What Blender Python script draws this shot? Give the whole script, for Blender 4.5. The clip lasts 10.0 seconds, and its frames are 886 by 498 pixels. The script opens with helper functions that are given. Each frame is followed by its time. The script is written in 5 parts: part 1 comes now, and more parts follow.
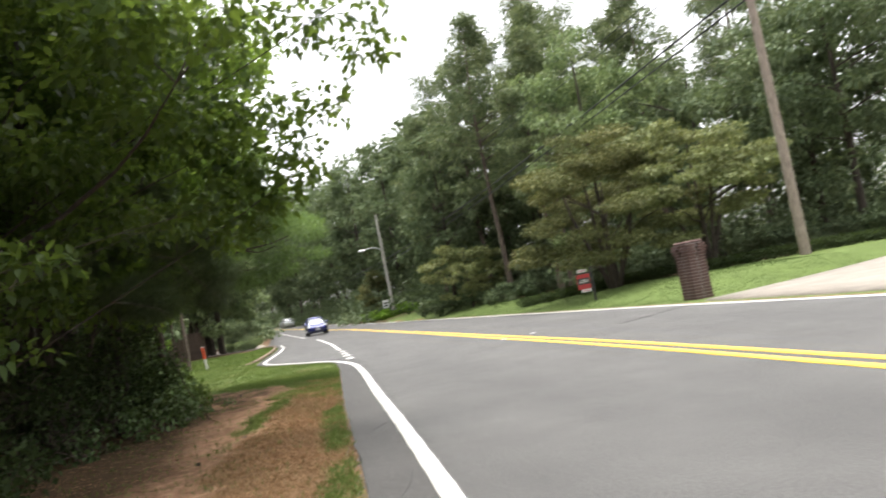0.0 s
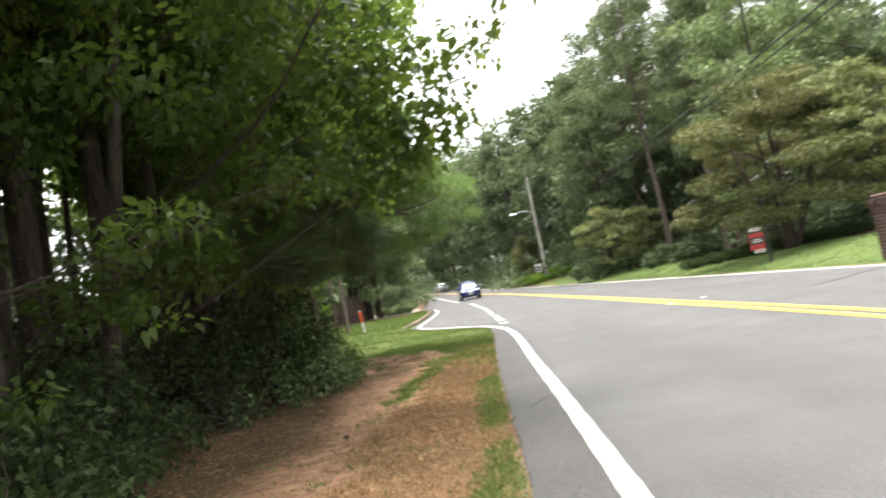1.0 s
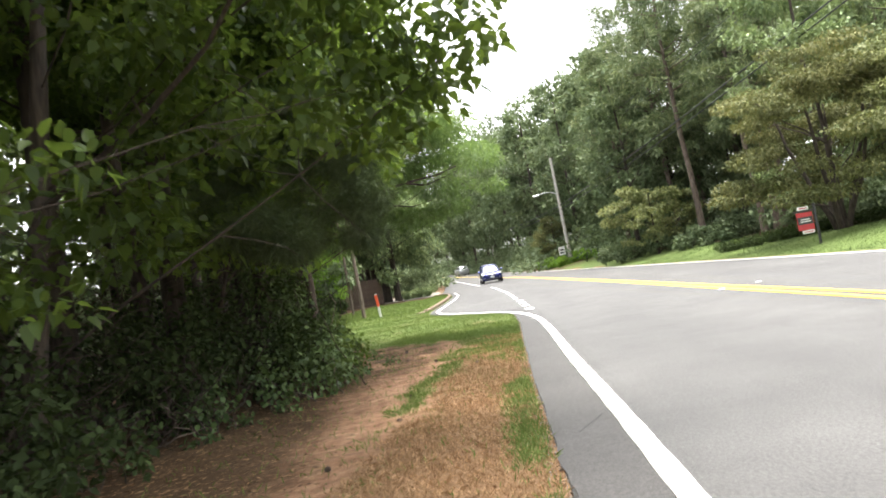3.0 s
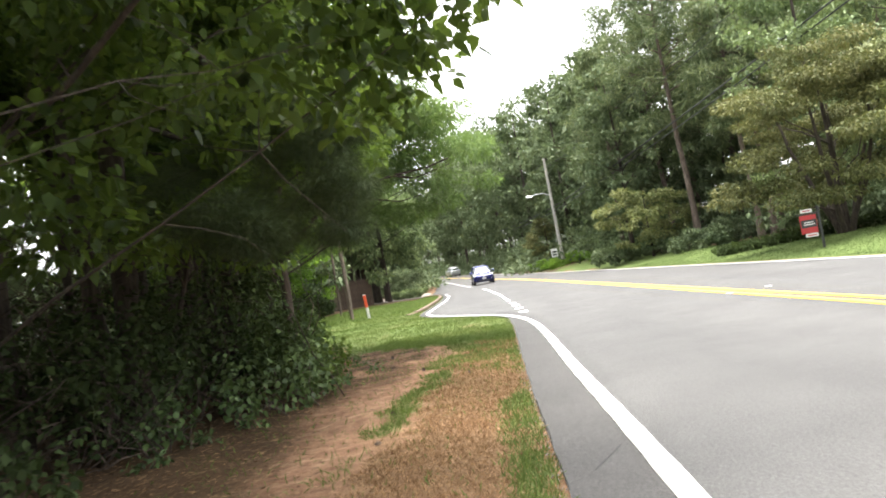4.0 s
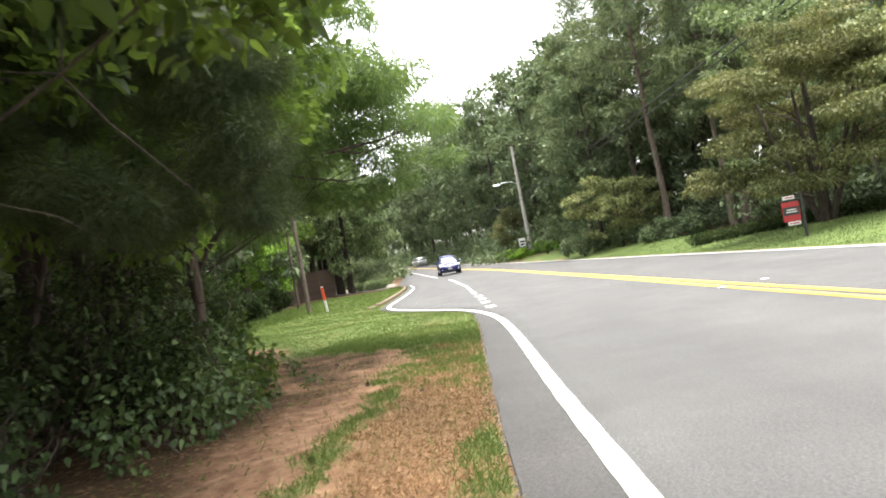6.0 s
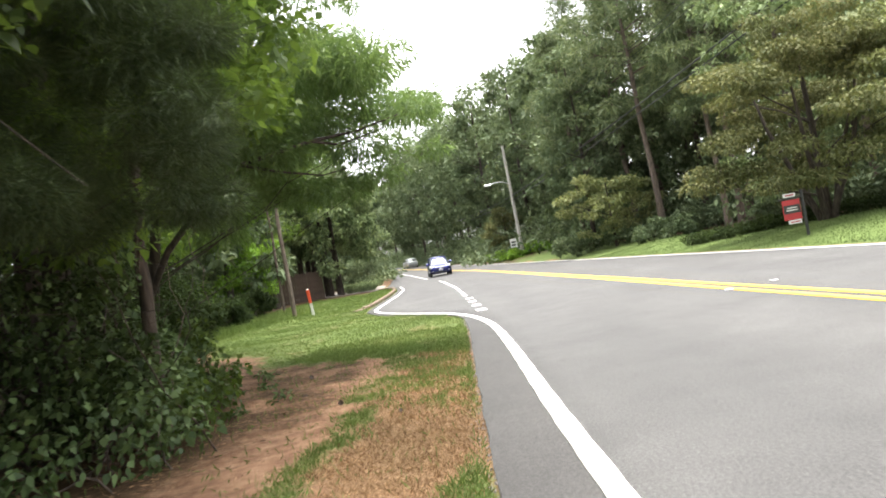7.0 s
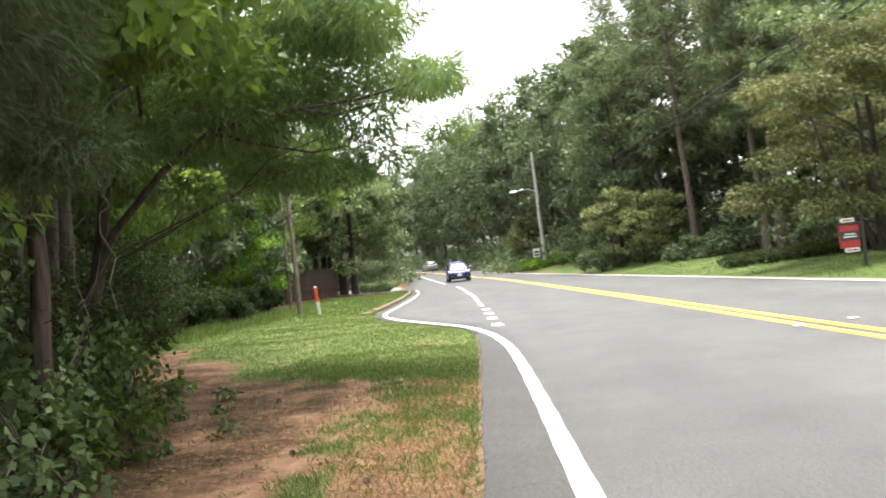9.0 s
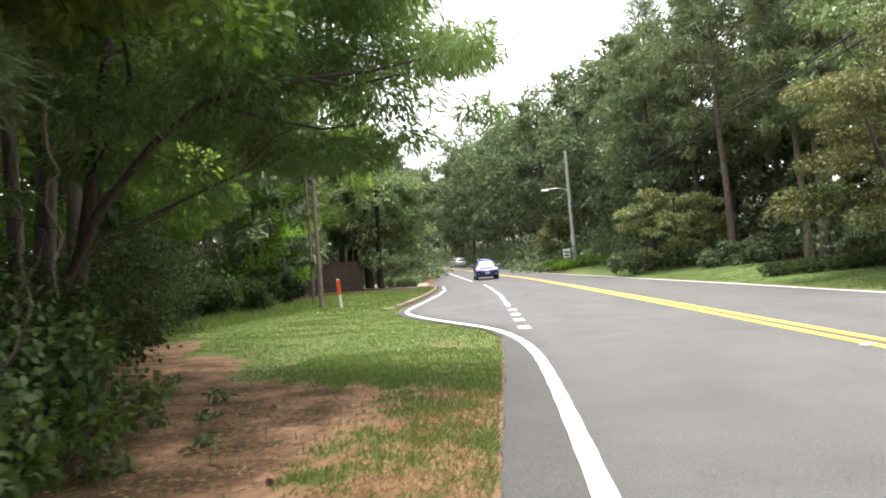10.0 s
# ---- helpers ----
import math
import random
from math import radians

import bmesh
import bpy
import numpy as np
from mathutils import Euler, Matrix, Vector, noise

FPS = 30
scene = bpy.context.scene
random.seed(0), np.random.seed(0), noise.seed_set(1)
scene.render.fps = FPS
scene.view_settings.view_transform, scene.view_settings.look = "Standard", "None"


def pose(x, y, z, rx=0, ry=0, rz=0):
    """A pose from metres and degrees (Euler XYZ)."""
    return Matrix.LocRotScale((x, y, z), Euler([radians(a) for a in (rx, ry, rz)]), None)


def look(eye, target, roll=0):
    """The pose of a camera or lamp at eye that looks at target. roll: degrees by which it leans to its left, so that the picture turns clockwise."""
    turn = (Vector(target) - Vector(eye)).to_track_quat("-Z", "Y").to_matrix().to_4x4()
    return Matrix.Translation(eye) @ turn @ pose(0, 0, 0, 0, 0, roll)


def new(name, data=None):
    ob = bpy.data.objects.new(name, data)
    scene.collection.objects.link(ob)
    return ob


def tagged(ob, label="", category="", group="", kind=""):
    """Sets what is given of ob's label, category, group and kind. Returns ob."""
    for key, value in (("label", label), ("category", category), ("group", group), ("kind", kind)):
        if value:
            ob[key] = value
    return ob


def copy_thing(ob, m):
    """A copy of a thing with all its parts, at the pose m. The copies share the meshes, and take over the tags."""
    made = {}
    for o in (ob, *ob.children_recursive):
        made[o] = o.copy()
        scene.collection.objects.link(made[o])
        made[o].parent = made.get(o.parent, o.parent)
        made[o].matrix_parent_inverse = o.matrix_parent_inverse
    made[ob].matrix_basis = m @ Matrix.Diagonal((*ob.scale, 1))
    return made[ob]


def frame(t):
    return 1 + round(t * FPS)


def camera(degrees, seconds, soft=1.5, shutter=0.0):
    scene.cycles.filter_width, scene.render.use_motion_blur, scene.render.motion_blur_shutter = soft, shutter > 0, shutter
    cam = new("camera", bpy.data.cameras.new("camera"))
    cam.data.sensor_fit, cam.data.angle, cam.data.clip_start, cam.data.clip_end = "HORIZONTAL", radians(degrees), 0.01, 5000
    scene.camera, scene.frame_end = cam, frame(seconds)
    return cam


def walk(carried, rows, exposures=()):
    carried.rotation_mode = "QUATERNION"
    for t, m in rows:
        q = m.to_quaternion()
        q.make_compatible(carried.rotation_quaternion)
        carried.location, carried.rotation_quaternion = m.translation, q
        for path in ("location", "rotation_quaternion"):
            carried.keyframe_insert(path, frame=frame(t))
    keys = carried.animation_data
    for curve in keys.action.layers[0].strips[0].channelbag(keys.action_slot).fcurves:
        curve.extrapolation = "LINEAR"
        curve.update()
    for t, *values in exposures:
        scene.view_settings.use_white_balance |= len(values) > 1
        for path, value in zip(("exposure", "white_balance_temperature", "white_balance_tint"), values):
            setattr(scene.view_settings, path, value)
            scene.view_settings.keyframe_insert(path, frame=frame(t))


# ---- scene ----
# ---- camera ----
cam = camera(60.9, 10.0, soft=1.8, shutter=0.7)
PATH = [
    (0.0, -0.000, 0.000, 1.040, 94.05, 10.52, -7.96),
    (0.5, -0.017, 0.388, 1.030, 93.69, 10.69, -3.21),
    (1.0, -0.014, 0.798, 1.028, 93.53, 10.79, 3.75),
    (1.5, -0.027, 1.220, 1.024, 93.45, 11.00, 5.60),
    (2.0, -0.042, 1.648, 1.024, 93.41, 10.83, 6.75),
    (2.5, -0.079, 2.070, 1.019, 93.20, 10.21, 6.02),
    (3.0, -0.107, 2.495, 1.012, 92.55, 10.48, 5.35),
    (4.5, -0.178, 3.767, 1.005, 92.45, 9.40, 4.22),
    (5.0, -0.165, 4.166, 1.011, 91.74, 9.68, 3.26),
    (5.5, -0.152, 4.558, 1.014, 91.52, 9.62, 2.78),
    (6.0, -0.113, 4.960, 1.020, 91.31, 9.95, 2.17),
    (7.5, -0.053, 6.177, 1.013, 91.30, 10.07, 1.38),
    (8.0, -0.019, 6.597, 1.021, 91.54, 9.89, 1.36),
    (8.5, -0.008, 7.022, 1.027, 91.76, 8.43, 2.16),
    (9.0, -0.008, 7.453, 1.027, 91.84, 6.25, 3.08),
    (9.5, -0.024, 7.872, 1.023, 91.68, 4.66, 5.28),
    (10.0, 0.000, 8.287, 1.024, 91.77, 4.10, 5.23),
]
walk(cam, [(t, pose(*row)) for t, *row in PATH], exposures=((0.0, 1.08), (0.5, 1.29), (1.0, 1.54), (2.5, 1.79), (4.5, 1.75), (7.5, 1.6), (9.0, 1.59), (10.0, 1.38)))

# ---- light ----
world = bpy.data.worlds.new("sky")
scene.world = world
world.use_nodes = True
wn, wl = world.node_tree.nodes, world.node_tree.links
sky = wn.new("ShaderNodeTexSky")
sky.sky_type, sky.sun_disc = "NISHITA", False
sky.sun_elevation, sky.sun_rotation = radians(83), radians(37)
sky.air_density, sky.dust_density, sky.ozone_density = 1.0, 4.0, 0.6
cloud = wn.new("ShaderNodeHueSaturation")
cloud.inputs["Saturation"].default_value = 0.12
cloud.inputs["Value"].default_value = 1.65
wl.new(sky.outputs[0], cloud.inputs["Color"])
wl.new(cloud.outputs[0], wn["Background"].inputs["Color"])
wn["Background"].inputs["Strength"].default_value = 0.15
sun = new("sun", bpy.data.lights.new("sun", "SUN"))
sun.data.energy, sun.data.angle, sun.data.color = 1.75, radians(24), (1.0, 0.95, 0.86)
sun.matrix_world = look((6, 8, 90), (0, 0, 0))

# ---- materials ----


def nodes_of(name):
    m = bpy.data.materials.new(name)
    m.use_nodes = True
    n, l = m.node_tree.nodes, m.node_tree.links
    return m, n, l, n["Principled BSDF"]


def noise_node(n, l, scale, detail=6.0, rough=0.6, coord="Object"):
    tex = n.new("ShaderNodeTexNoise")
    tex.inputs["Scale"].default_value, tex.inputs["Detail"].default_value, tex.inputs["Roughness"].default_value = scale, detail, rough
    if coord == "Position":
        l.new(n.new("ShaderNodeNewGeometry").outputs["Position"], tex.inputs["Vector"])
    else:
        l.new(n.new("ShaderNodeTexCoord").outputs[coord], tex.inputs["Vector"])
    return tex


def ramp_node(n, l, source, stops):
    r = n.new("ShaderNodeValToRGB")
    while len(r.color_ramp.elements) < len(stops):
        r.color_ramp.elements.new(0.5)
    for e, (p, col) in zip(r.color_ramp.elements, stops):
        e.position, e.color = p, (*col, 1)
    l.new(source, r.inputs["Fac"])
    return r


def mix_node(n, l, fac, a, b, mode="MIX"):
    m = n.new("ShaderNodeMix")
    m.data_type, m.blend_type = "RGBA", mode
    for key, value in ((0, fac), (6, a), (7, b)):
        if isinstance(value, (int, float)):
            m.inputs[key].default_value = value
        elif isinstance(value, tuple):
            m.inputs[key].default_value = (*value, 1)
        else:
            l.new(value, m.inputs[key])
    return m.outputs[2]


def bump_node(n, l, source, strength, distance, bsdf):
    b = n.new("ShaderNodeBump")
    b.inputs["Strength"].default_value, b.inputs["Distance"].default_value = strength, distance
    l.new(source, b.inputs["Height"])
    l.new(b.outputs[0], bsdf.inputs["Normal"])


def rough_paint(name, low, high, scale=12.0, rough=0.7, metal=0.0, bump=0.2, coord="Object", fine=90.0):
    """A surface whose colour wanders between two tones at two scales."""
    m, n, l, b = nodes_of(name)
    big, small = noise_node(n, l, scale, 5, 0.6, coord), noise_node(n, l, fine, 3, 0.6, coord)
    base = ramp_node(n, l, big.outputs["Fac"], ((0.3, low), (0.7, high)))
    dots = ramp_node(n, l, small.outputs["Fac"], ((0.3, (0.75, 0.75, 0.75)), (0.7, (1.15, 1.15, 1.15))))
    l.new(mix_node(n, l, 1.0, base.outputs[0], dots.outputs[0], "MULTIPLY"), b.inputs["Base Color"])
    b.inputs["Roughness"].default_value, b.inputs["Metallic"].default_value = rough, metal
    if bump:
        bump_node(n, l, small.outputs["Fac"], bump, 0.01, b)
    return m


def leaf_material(name, dark, light, glow, through_share=0.4, rough=0.45):
    """Leaves: each one a tone of its own, with some light coming through."""
    m, n, l, b = nodes_of(name)
    geo = n.new("ShaderNodeNewGeometry")
    tone = ramp_node(n, l, geo.outputs["Random Per Island"], ((0.0, dark), (0.75, light), (1.0, tuple(min(1, c * 1.5) for c in light))))
    patch = noise_node(n, l, 0.55, 3, 0.5, "Position")
    shade = ramp_node(n, l, patch.outputs["Fac"], ((0.3, (0.75, 0.8, 0.75)), (0.7, (1.2, 1.15, 1.1))))
    col = mix_node(n, l, 1.0, tone.outputs[0], shade.outputs[0], "MULTIPLY")
    l.new(col, b.inputs["Base Color"])
    b.inputs["Roughness"].default_value = rough
    b.inputs["Specular IOR Level"].default_value = 0.22
    back = n.new("ShaderNodeBsdfTranslucent")
    l.new(mix_node(n, l, 1.0, shade.outputs[0], glow, "MULTIPLY"), back.inputs["Color"])
    both = n.new("ShaderNodeMixShader")
    both.inputs[0].default_value = through_share
    l.new(b.outputs[0], both.inputs[1])
    l.new(back.outputs[0], both.inputs[2])
    l.new(both.outputs[0], n["Material Output"].inputs["Surface"])
    return m


def bark_material(name, low, high):
    m, n, l, b = nodes_of(name)
    tc, mp = n.new("ShaderNodeTexCoord"), n.new("ShaderNodeMapping")
    mp.inputs["Scale"].default_value = (14, 14, 2.2)
    l.new(tc.outputs["Object"], mp.inputs["Vector"])
    tex = n.new("ShaderNodeTexNoise")
    tex.inputs["Scale"].default_value, tex.inputs["Detail"].default_value = 1.6, 8
    l.new(mp.outputs[0], tex.inputs["Vector"])
    r = ramp_node(n, l, tex.outputs["Fac"], ((0.3, low), (0.7, high)))
    l.new(r.outputs[0], b.inputs["Base Color"])
    b.inputs["Roughness"].default_value = 0.9
    bump_node(n, l, tex.outputs["Fac"], 0.7, 0.03, b)
    return m


def asphalt_material(name, low, high, speck):
    m, n, l, b = nodes_of(name)
    tc, mp = n.new("ShaderNodeTexCoord"), n.new("ShaderNodeMapping")
    mp.inputs["Scale"].default_value = (0.55, 0.09, 1)
    l.new(tc.outputs["Object"], mp.inputs["Vector"])
    streak = n.new("ShaderNodeTexNoise")
    streak.inputs["Scale"].default_value, streak.inputs["Detail"].default_value = 1.4, 6
    l.new(mp.outputs[0], streak.inputs["Vector"])
    blot, grit = noise_node(n, l, 0.9, 6, 0.65), noise_node(n, l, 140, 3, 0.7)
    r1 = ramp_node(n, l, streak.outputs["Fac"], ((0.32, low), (0.68, high)))
    r2 = ramp_node(n, l, blot.outputs["Fac"], ((0.36, (0.86, 0.855, 0.85)), (0.66, (1.14, 1.14, 1.13))))
    chips = noise_node(n, l, 55, 4, 0.75)
    r4 = ramp_node(n, l, chips.outputs["Fac"], ((0.40, (0.74, 0.74, 0.74)), (0.5, (1, 1, 1)), (0.62, (1.45, 1.45, 1.45))))
    r3 = ramp_node(n, l, grit.outputs["Fac"], ((0.34, (1 - speck,) * 3), (0.66, (1 + speck,) * 3)))
    col = mix_node(n, l, 1.0, r1.outputs[0], r2.outputs[0], "MULTIPLY")
    col = mix_node(n, l, 1.0, col, r4.outputs[0], "MULTIPLY")
    l.new(mix_node(n, l, 1.0, col, r3.outputs[0], "MULTIPLY"), b.inputs["Base Color"])
    b.inputs["Roughness"].default_value = 0.82
    bump_node(n, l, grit.outputs["Fac"], 0.5, 0.006, b)
    return m


def line_material(name, paint, base):
    """Road paint, worn through in small flecks."""
    m, n, l, b = nodes_of(name)
    fleck, tone = noise_node(n, l, 34, 8, 0.75), noise_node(n, l, 2.5, 4, 0.6)
    worn = ramp_node(n, l, fleck.outputs["Fac"], ((0.26, (1, 1, 1)), (0.36, (0, 0, 0))))
    paler = ramp_node(n, l, tone.outputs["Fac"], ((0.3, tuple(c * 0.86 for c in paint)), (0.7, paint)))
    l.new(mix_node(n, l, worn.outputs[0], paler.outputs[0], base), b.inputs["Base Color"])
    b.inputs["Roughness"].default_value = 0.6
    bump_node(n, l, fleck.outputs["Fac"], 0.3, 0.004, b)
    return m


def ground_material():
    """Red clay, fallen pine needles, leaf litter and turf, shared out by the weights stored on the sheet."""
    m, n, l, b = nodes_of("soil_and_turf")
    at = n.new("ShaderNodeAttribute")
    at.attribute_name = "cover"
    sep = n.new("ShaderNodeSeparateColor")
    l.new(at.outputs["Color"], sep.inputs[0])
    fine, mid, wide = noise_node(n, l, 60, 6, 0.7, "Position"), noise_node(n, l, 7, 6, 0.65, "Position"), noise_node(n, l, 0.8, 5, 0.6, "Position")
    clay = ramp_node(n, l, mid.outputs["Fac"], ((0.25, (0.13, 0.072, 0.045)), (0.5, (0.27, 0.155, 0.097)), (0.75, (0.42, 0.28, 0.185))))
    tc, mp = n.new("ShaderNodeNewGeometry"), n.new("ShaderNodeMapping")
    mp.inputs["Scale"].default_value, mp.inputs["Rotation"].default_value = (260, 60, 50), (0, 0, 0.6)
    l.new(tc.outputs["Position"], mp.inputs["Vector"])
    fibre = n.new("ShaderNodeTexNoise")
    fibre.inputs["Scale"].default_value, fibre.inputs["Detail"].default_value = 1.2, 5
    l.new(mp.outputs[0], fibre.inputs["Vector"])
    straw = ramp_node(n, l, fibre.outputs["Fac"], ((0.3, (0.15, 0.088, 0.05)), (0.55, (0.255, 0.16, 0.092)), (0.75, (0.38, 0.265, 0.165))))
    turf = ramp_node(n, l, fine.outputs["Fac"], ((0.3, (0.072, 0.105, 0.032)), (0.55, (0.112, 0.158, 0.048)), (0.75, (0.19, 0.205, 0.08))))
    litter = ramp_node(n, l, fine.outputs["Fac"], ((0.3, (0.035, 0.022, 0.013)), (0.6, (0.095, 0.058, 0.032)), (0.8, (0.19, 0.125, 0.075))))

    rough = noise_node(n, l, 16, 8, 0.75, "Position")

    def share(channel, sharp=2.0):
        s = n.new("ShaderNodeMath")
        s.operation = "MULTIPLY_ADD"
        l.new(rough.outputs["Fac"], s.inputs[0])
        s.inputs[1].default_value = 1.3
        l.new(sep.outputs[channel], s.inputs[2])
        k = n.new("ShaderNodeMapRange")
        k.inputs["From Min"].default_value, k.inputs["From Max"].default_value = 1.15 - 0.5 / sharp, 1.15 + 0.5 / sharp
        l.new(s.outputs[0], k.inputs["Value"])
        return k.outputs[0]

    col = mix_node(n, l, share(1), clay.outputs[0], straw.outputs[0])
    col = mix_node(n, l, share(2), col, litter.outputs[0])
    col = mix_node(n, l, share(0), col, turf.outputs[0])
    tint = ramp_node(n, l, wide.outputs["Fac"], ((0.3, (0.85, 0.85, 0.82)), (0.7, (1.12, 1.1, 1.05))))
    l.new(mix_node(n, l, 1.0, col, tint.outputs[0], "MULTIPLY"), b.inputs["Base Color"])
    b.inputs["Roughness"].default_value = 0.95
    b.inputs["Specular IOR Level"].default_value = 0.15
    bump_node(n, l, fine.outputs["Fac"], 0.8, 0.02, b)
    return m


GROUND = ground_material()
ASPHALT = asphalt_material("sun_bleached_asphalt", (0.060, 0.058, 0.057), (0.082, 0.079, 0.077), 0.34)
ASPHALT_EDGE = asphalt_material("shoulder_asphalt", (0.040, 0.0375, 0.036), (0.055, 0.052, 0.050), 0.38)
CONCRETE = rough_paint("pale_concrete", (0.20, 0.175, 0.148), (0.29, 0.255, 0.218), 1.5, 0.85)
KERB = rough_paint("clay_stained_kerb", (0.10, 0.068, 0.045), (0.23, 0.165, 0.11), 2.5, 0.85)
WHITE_LINE = line_material("white_road_paint", (0.80, 0.79, 0.75), (0.22, 0.21, 0.21))
YELLOW_LINE = line_material("yellow_road_paint", (0.80, 0.52, 0.05), (0.22, 0.21, 0.20))
BARK_DARK = bark_material("dark_bark", (0.02, 0.015, 0.011), (0.075, 0.058, 0.044))
TWIG = bark_material("dry_twig", (0.018, 0.012, 0.008), (0.075, 0.052, 0.037))
BARK_PINE = bark_material("pine_bark", (0.055, 0.042, 0.034), (0.19, 0.145, 0.115))
BARK_PALE = bark_material("pale_bark", (0.16, 0.14, 0.11), (0.38, 0.34, 0.28))
POLE_WOOD = bark_material("weathered_pole_wood", (0.17, 0.135, 0.11), (0.34, 0.28, 0.235))
POLE_GREY = bark_material("grey_pole_wood", (0.30, 0.28, 0.25), (0.50, 0.48, 0.44))
# One maple leaf in two tones: shade put in the first, backlight the second.
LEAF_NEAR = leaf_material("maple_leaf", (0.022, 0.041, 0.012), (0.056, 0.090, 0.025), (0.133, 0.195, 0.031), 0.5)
LEAF_MAPLE = leaf_material("backlit_maple_leaf", (0.04, 0.075, 0.021), (0.108, 0.17, 0.045), (0.24, 0.35, 0.06), 0.5)
# Leaf colour darkened to carry the shade at the wood's foot.
LEAF_SHADED = leaf_material("vine_leaf", (0.012, 0.021, 0.008), (0.036, 0.055, 0.019), (0.07, 0.105, 0.024), 0.25, 0.85)
LEAF_MIMOSA = leaf_material("feathery_leaf", (0.052, 0.092, 0.038), (0.125, 0.185, 0.08), (0.19, 0.285, 0.075), 0.42)
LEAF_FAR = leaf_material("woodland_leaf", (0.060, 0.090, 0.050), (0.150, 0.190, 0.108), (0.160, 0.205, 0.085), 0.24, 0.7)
LEAF_GREY = leaf_material("grey_green_leaf", (0.098, 0.142, 0.072), (0.225, 0.285, 0.145), (0.200, 0.260, 0.100), 0.28, 0.65)
LEAF_GOLD = leaf_material("bronzed_leaf", (0.066, 0.083, 0.036), (0.155, 0.160, 0.070), (0.15, 0.155, 0.05), 0.25, 0.7)
LEAF_LIME = leaf_material("fresh_green_leaf", (0.07, 0.14, 0.02), (0.15, 0.26, 0.04), (0.22, 0.36, 0.04), 0.4)
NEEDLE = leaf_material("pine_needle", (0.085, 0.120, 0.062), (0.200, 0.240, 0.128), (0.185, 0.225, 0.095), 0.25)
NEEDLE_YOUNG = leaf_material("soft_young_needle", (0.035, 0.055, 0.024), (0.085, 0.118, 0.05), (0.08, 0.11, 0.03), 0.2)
LEAF_DOGWOOD = leaf_material("dogwood_leaf", (0.105, 0.130, 0.055), (0.235, 0.258, 0.122), (0.215, 0.235, 0.08), 0.28, 0.6)
LEAF_IVY = leaf_material("climbing_vine_leaf", (0.038, 0.066, 0.028), (0.105, 0.155, 0.062), (0.12, 0.18, 0.04), 0.25, 0.5)
LAWN = leaf_material("lawn_blade", (0.052, 0.083, 0.027), (0.088, 0.128, 0.043), (0.09, 0.14, 0.035), 0.15, 0.85)
BLADE = leaf_material("grass_blade", (0.062, 0.096, 0.029), (0.128, 0.175, 0.054), (0.18, 0.25, 0.055), 0.3, 0.7)
DRY = leaf_material("dry_needle", (0.15, 0.085, 0.045), (0.36, 0.23, 0.13), (0.25, 0.15, 0.07), 0.1, 0.8)
DEAD_LEAF = leaf_material("dead_leaf", (0.075, 0.042, 0.024), (0.23, 0.145, 0.08), (0.15, 0.08, 0.035), 0.12, 0.85)
BRICK = rough_paint("dark_red_brick", (0.06, 0.034, 0.03), (0.15, 0.085, 0.07), 6, 0.85, bump=0.5)
MORTAR = rough_paint("grey_mortar", (0.22, 0.20, 0.18), (0.32, 0.29, 0.27), 6, 0.95)
FENCE = rough_paint("dark_brown_fence", (0.05, 0.033, 0.024), (0.11, 0.075, 0.055), 3, 0.85)
SIGN_RED = rough_paint("red_sign_paint", (0.30, 0.016, 0.02), (0.38, 0.024, 0.028), 3, 0.4, bump=0)
SIGN_WHITE = rough_paint("white_sign_paint", (0.58, 0.58, 0.57), (0.70, 0.70, 0.69), 3, 0.4, bump=0)
SIGN_BLACK = rough_paint("black_paint", (0.012, 0.012, 0.013), (0.03, 0.03, 0.03), 5, 0.45, bump=0)
MARKER_ORANGE = rough_paint("orange_red_plastic", (0.60, 0.07, 0.03), (0.70, 0.10, 0.04), 4, 0.45, bump=0)
STEEL = rough_paint("grey_steel", (0.42, 0.43, 0.44), (0.55, 0.56, 0.57), 6, 0.4, 0.6, 0)
WIRE = rough_paint("black_cable", (0.015, 0.015, 0.016), (0.03, 0.03, 0.03), 5, 0.6, bump=0)

# ---- helpers of this scene ----


def from_arrays(name, verts, faces):
    """A mesh from arrays of corners and of triangles or quads."""
    verts, faces = np.asarray(verts, dtype=np.float32), np.asarray(faces, dtype=np.int32)
    k = faces.shape[1]
    me = bpy.data.meshes.new(name)
    me.vertices.add(len(verts))
    me.vertices.foreach_set("co", verts.ravel())
    me.loops.add(faces.size)
    me.loops.foreach_set("vertex_index", faces.ravel())
    me.polygons.add(len(faces))
    me.polygons.foreach_set("loop_start", np.arange(0, faces.size, k, dtype=np.int32))
    me.update(calc_edges=True)
    return me


def mesh_part(name, me, material, parent=None, label="", smooth=False):
    me.materials.append(material)
    if smooth:
        me.polygons.foreach_set("use_smooth", [True] * len(me.polygons))
    ob = new(name, me)
    ob.parent = parent
    return tagged(ob, label)


def part(name, bm, material, parent=None, label="", smooth=False):
    me = bpy.data.meshes.new(name)
    bm.to_mesh(me)
    bm.free()
    return mesh_part(name, me, material, parent, label, smooth)


def thing(name, m, label, category, group="", kind=""):
    ob = new(name)
    ob.matrix_basis = m
    ob.empty_display_size = 0.2
    return tagged(ob, label, category, group, kind)


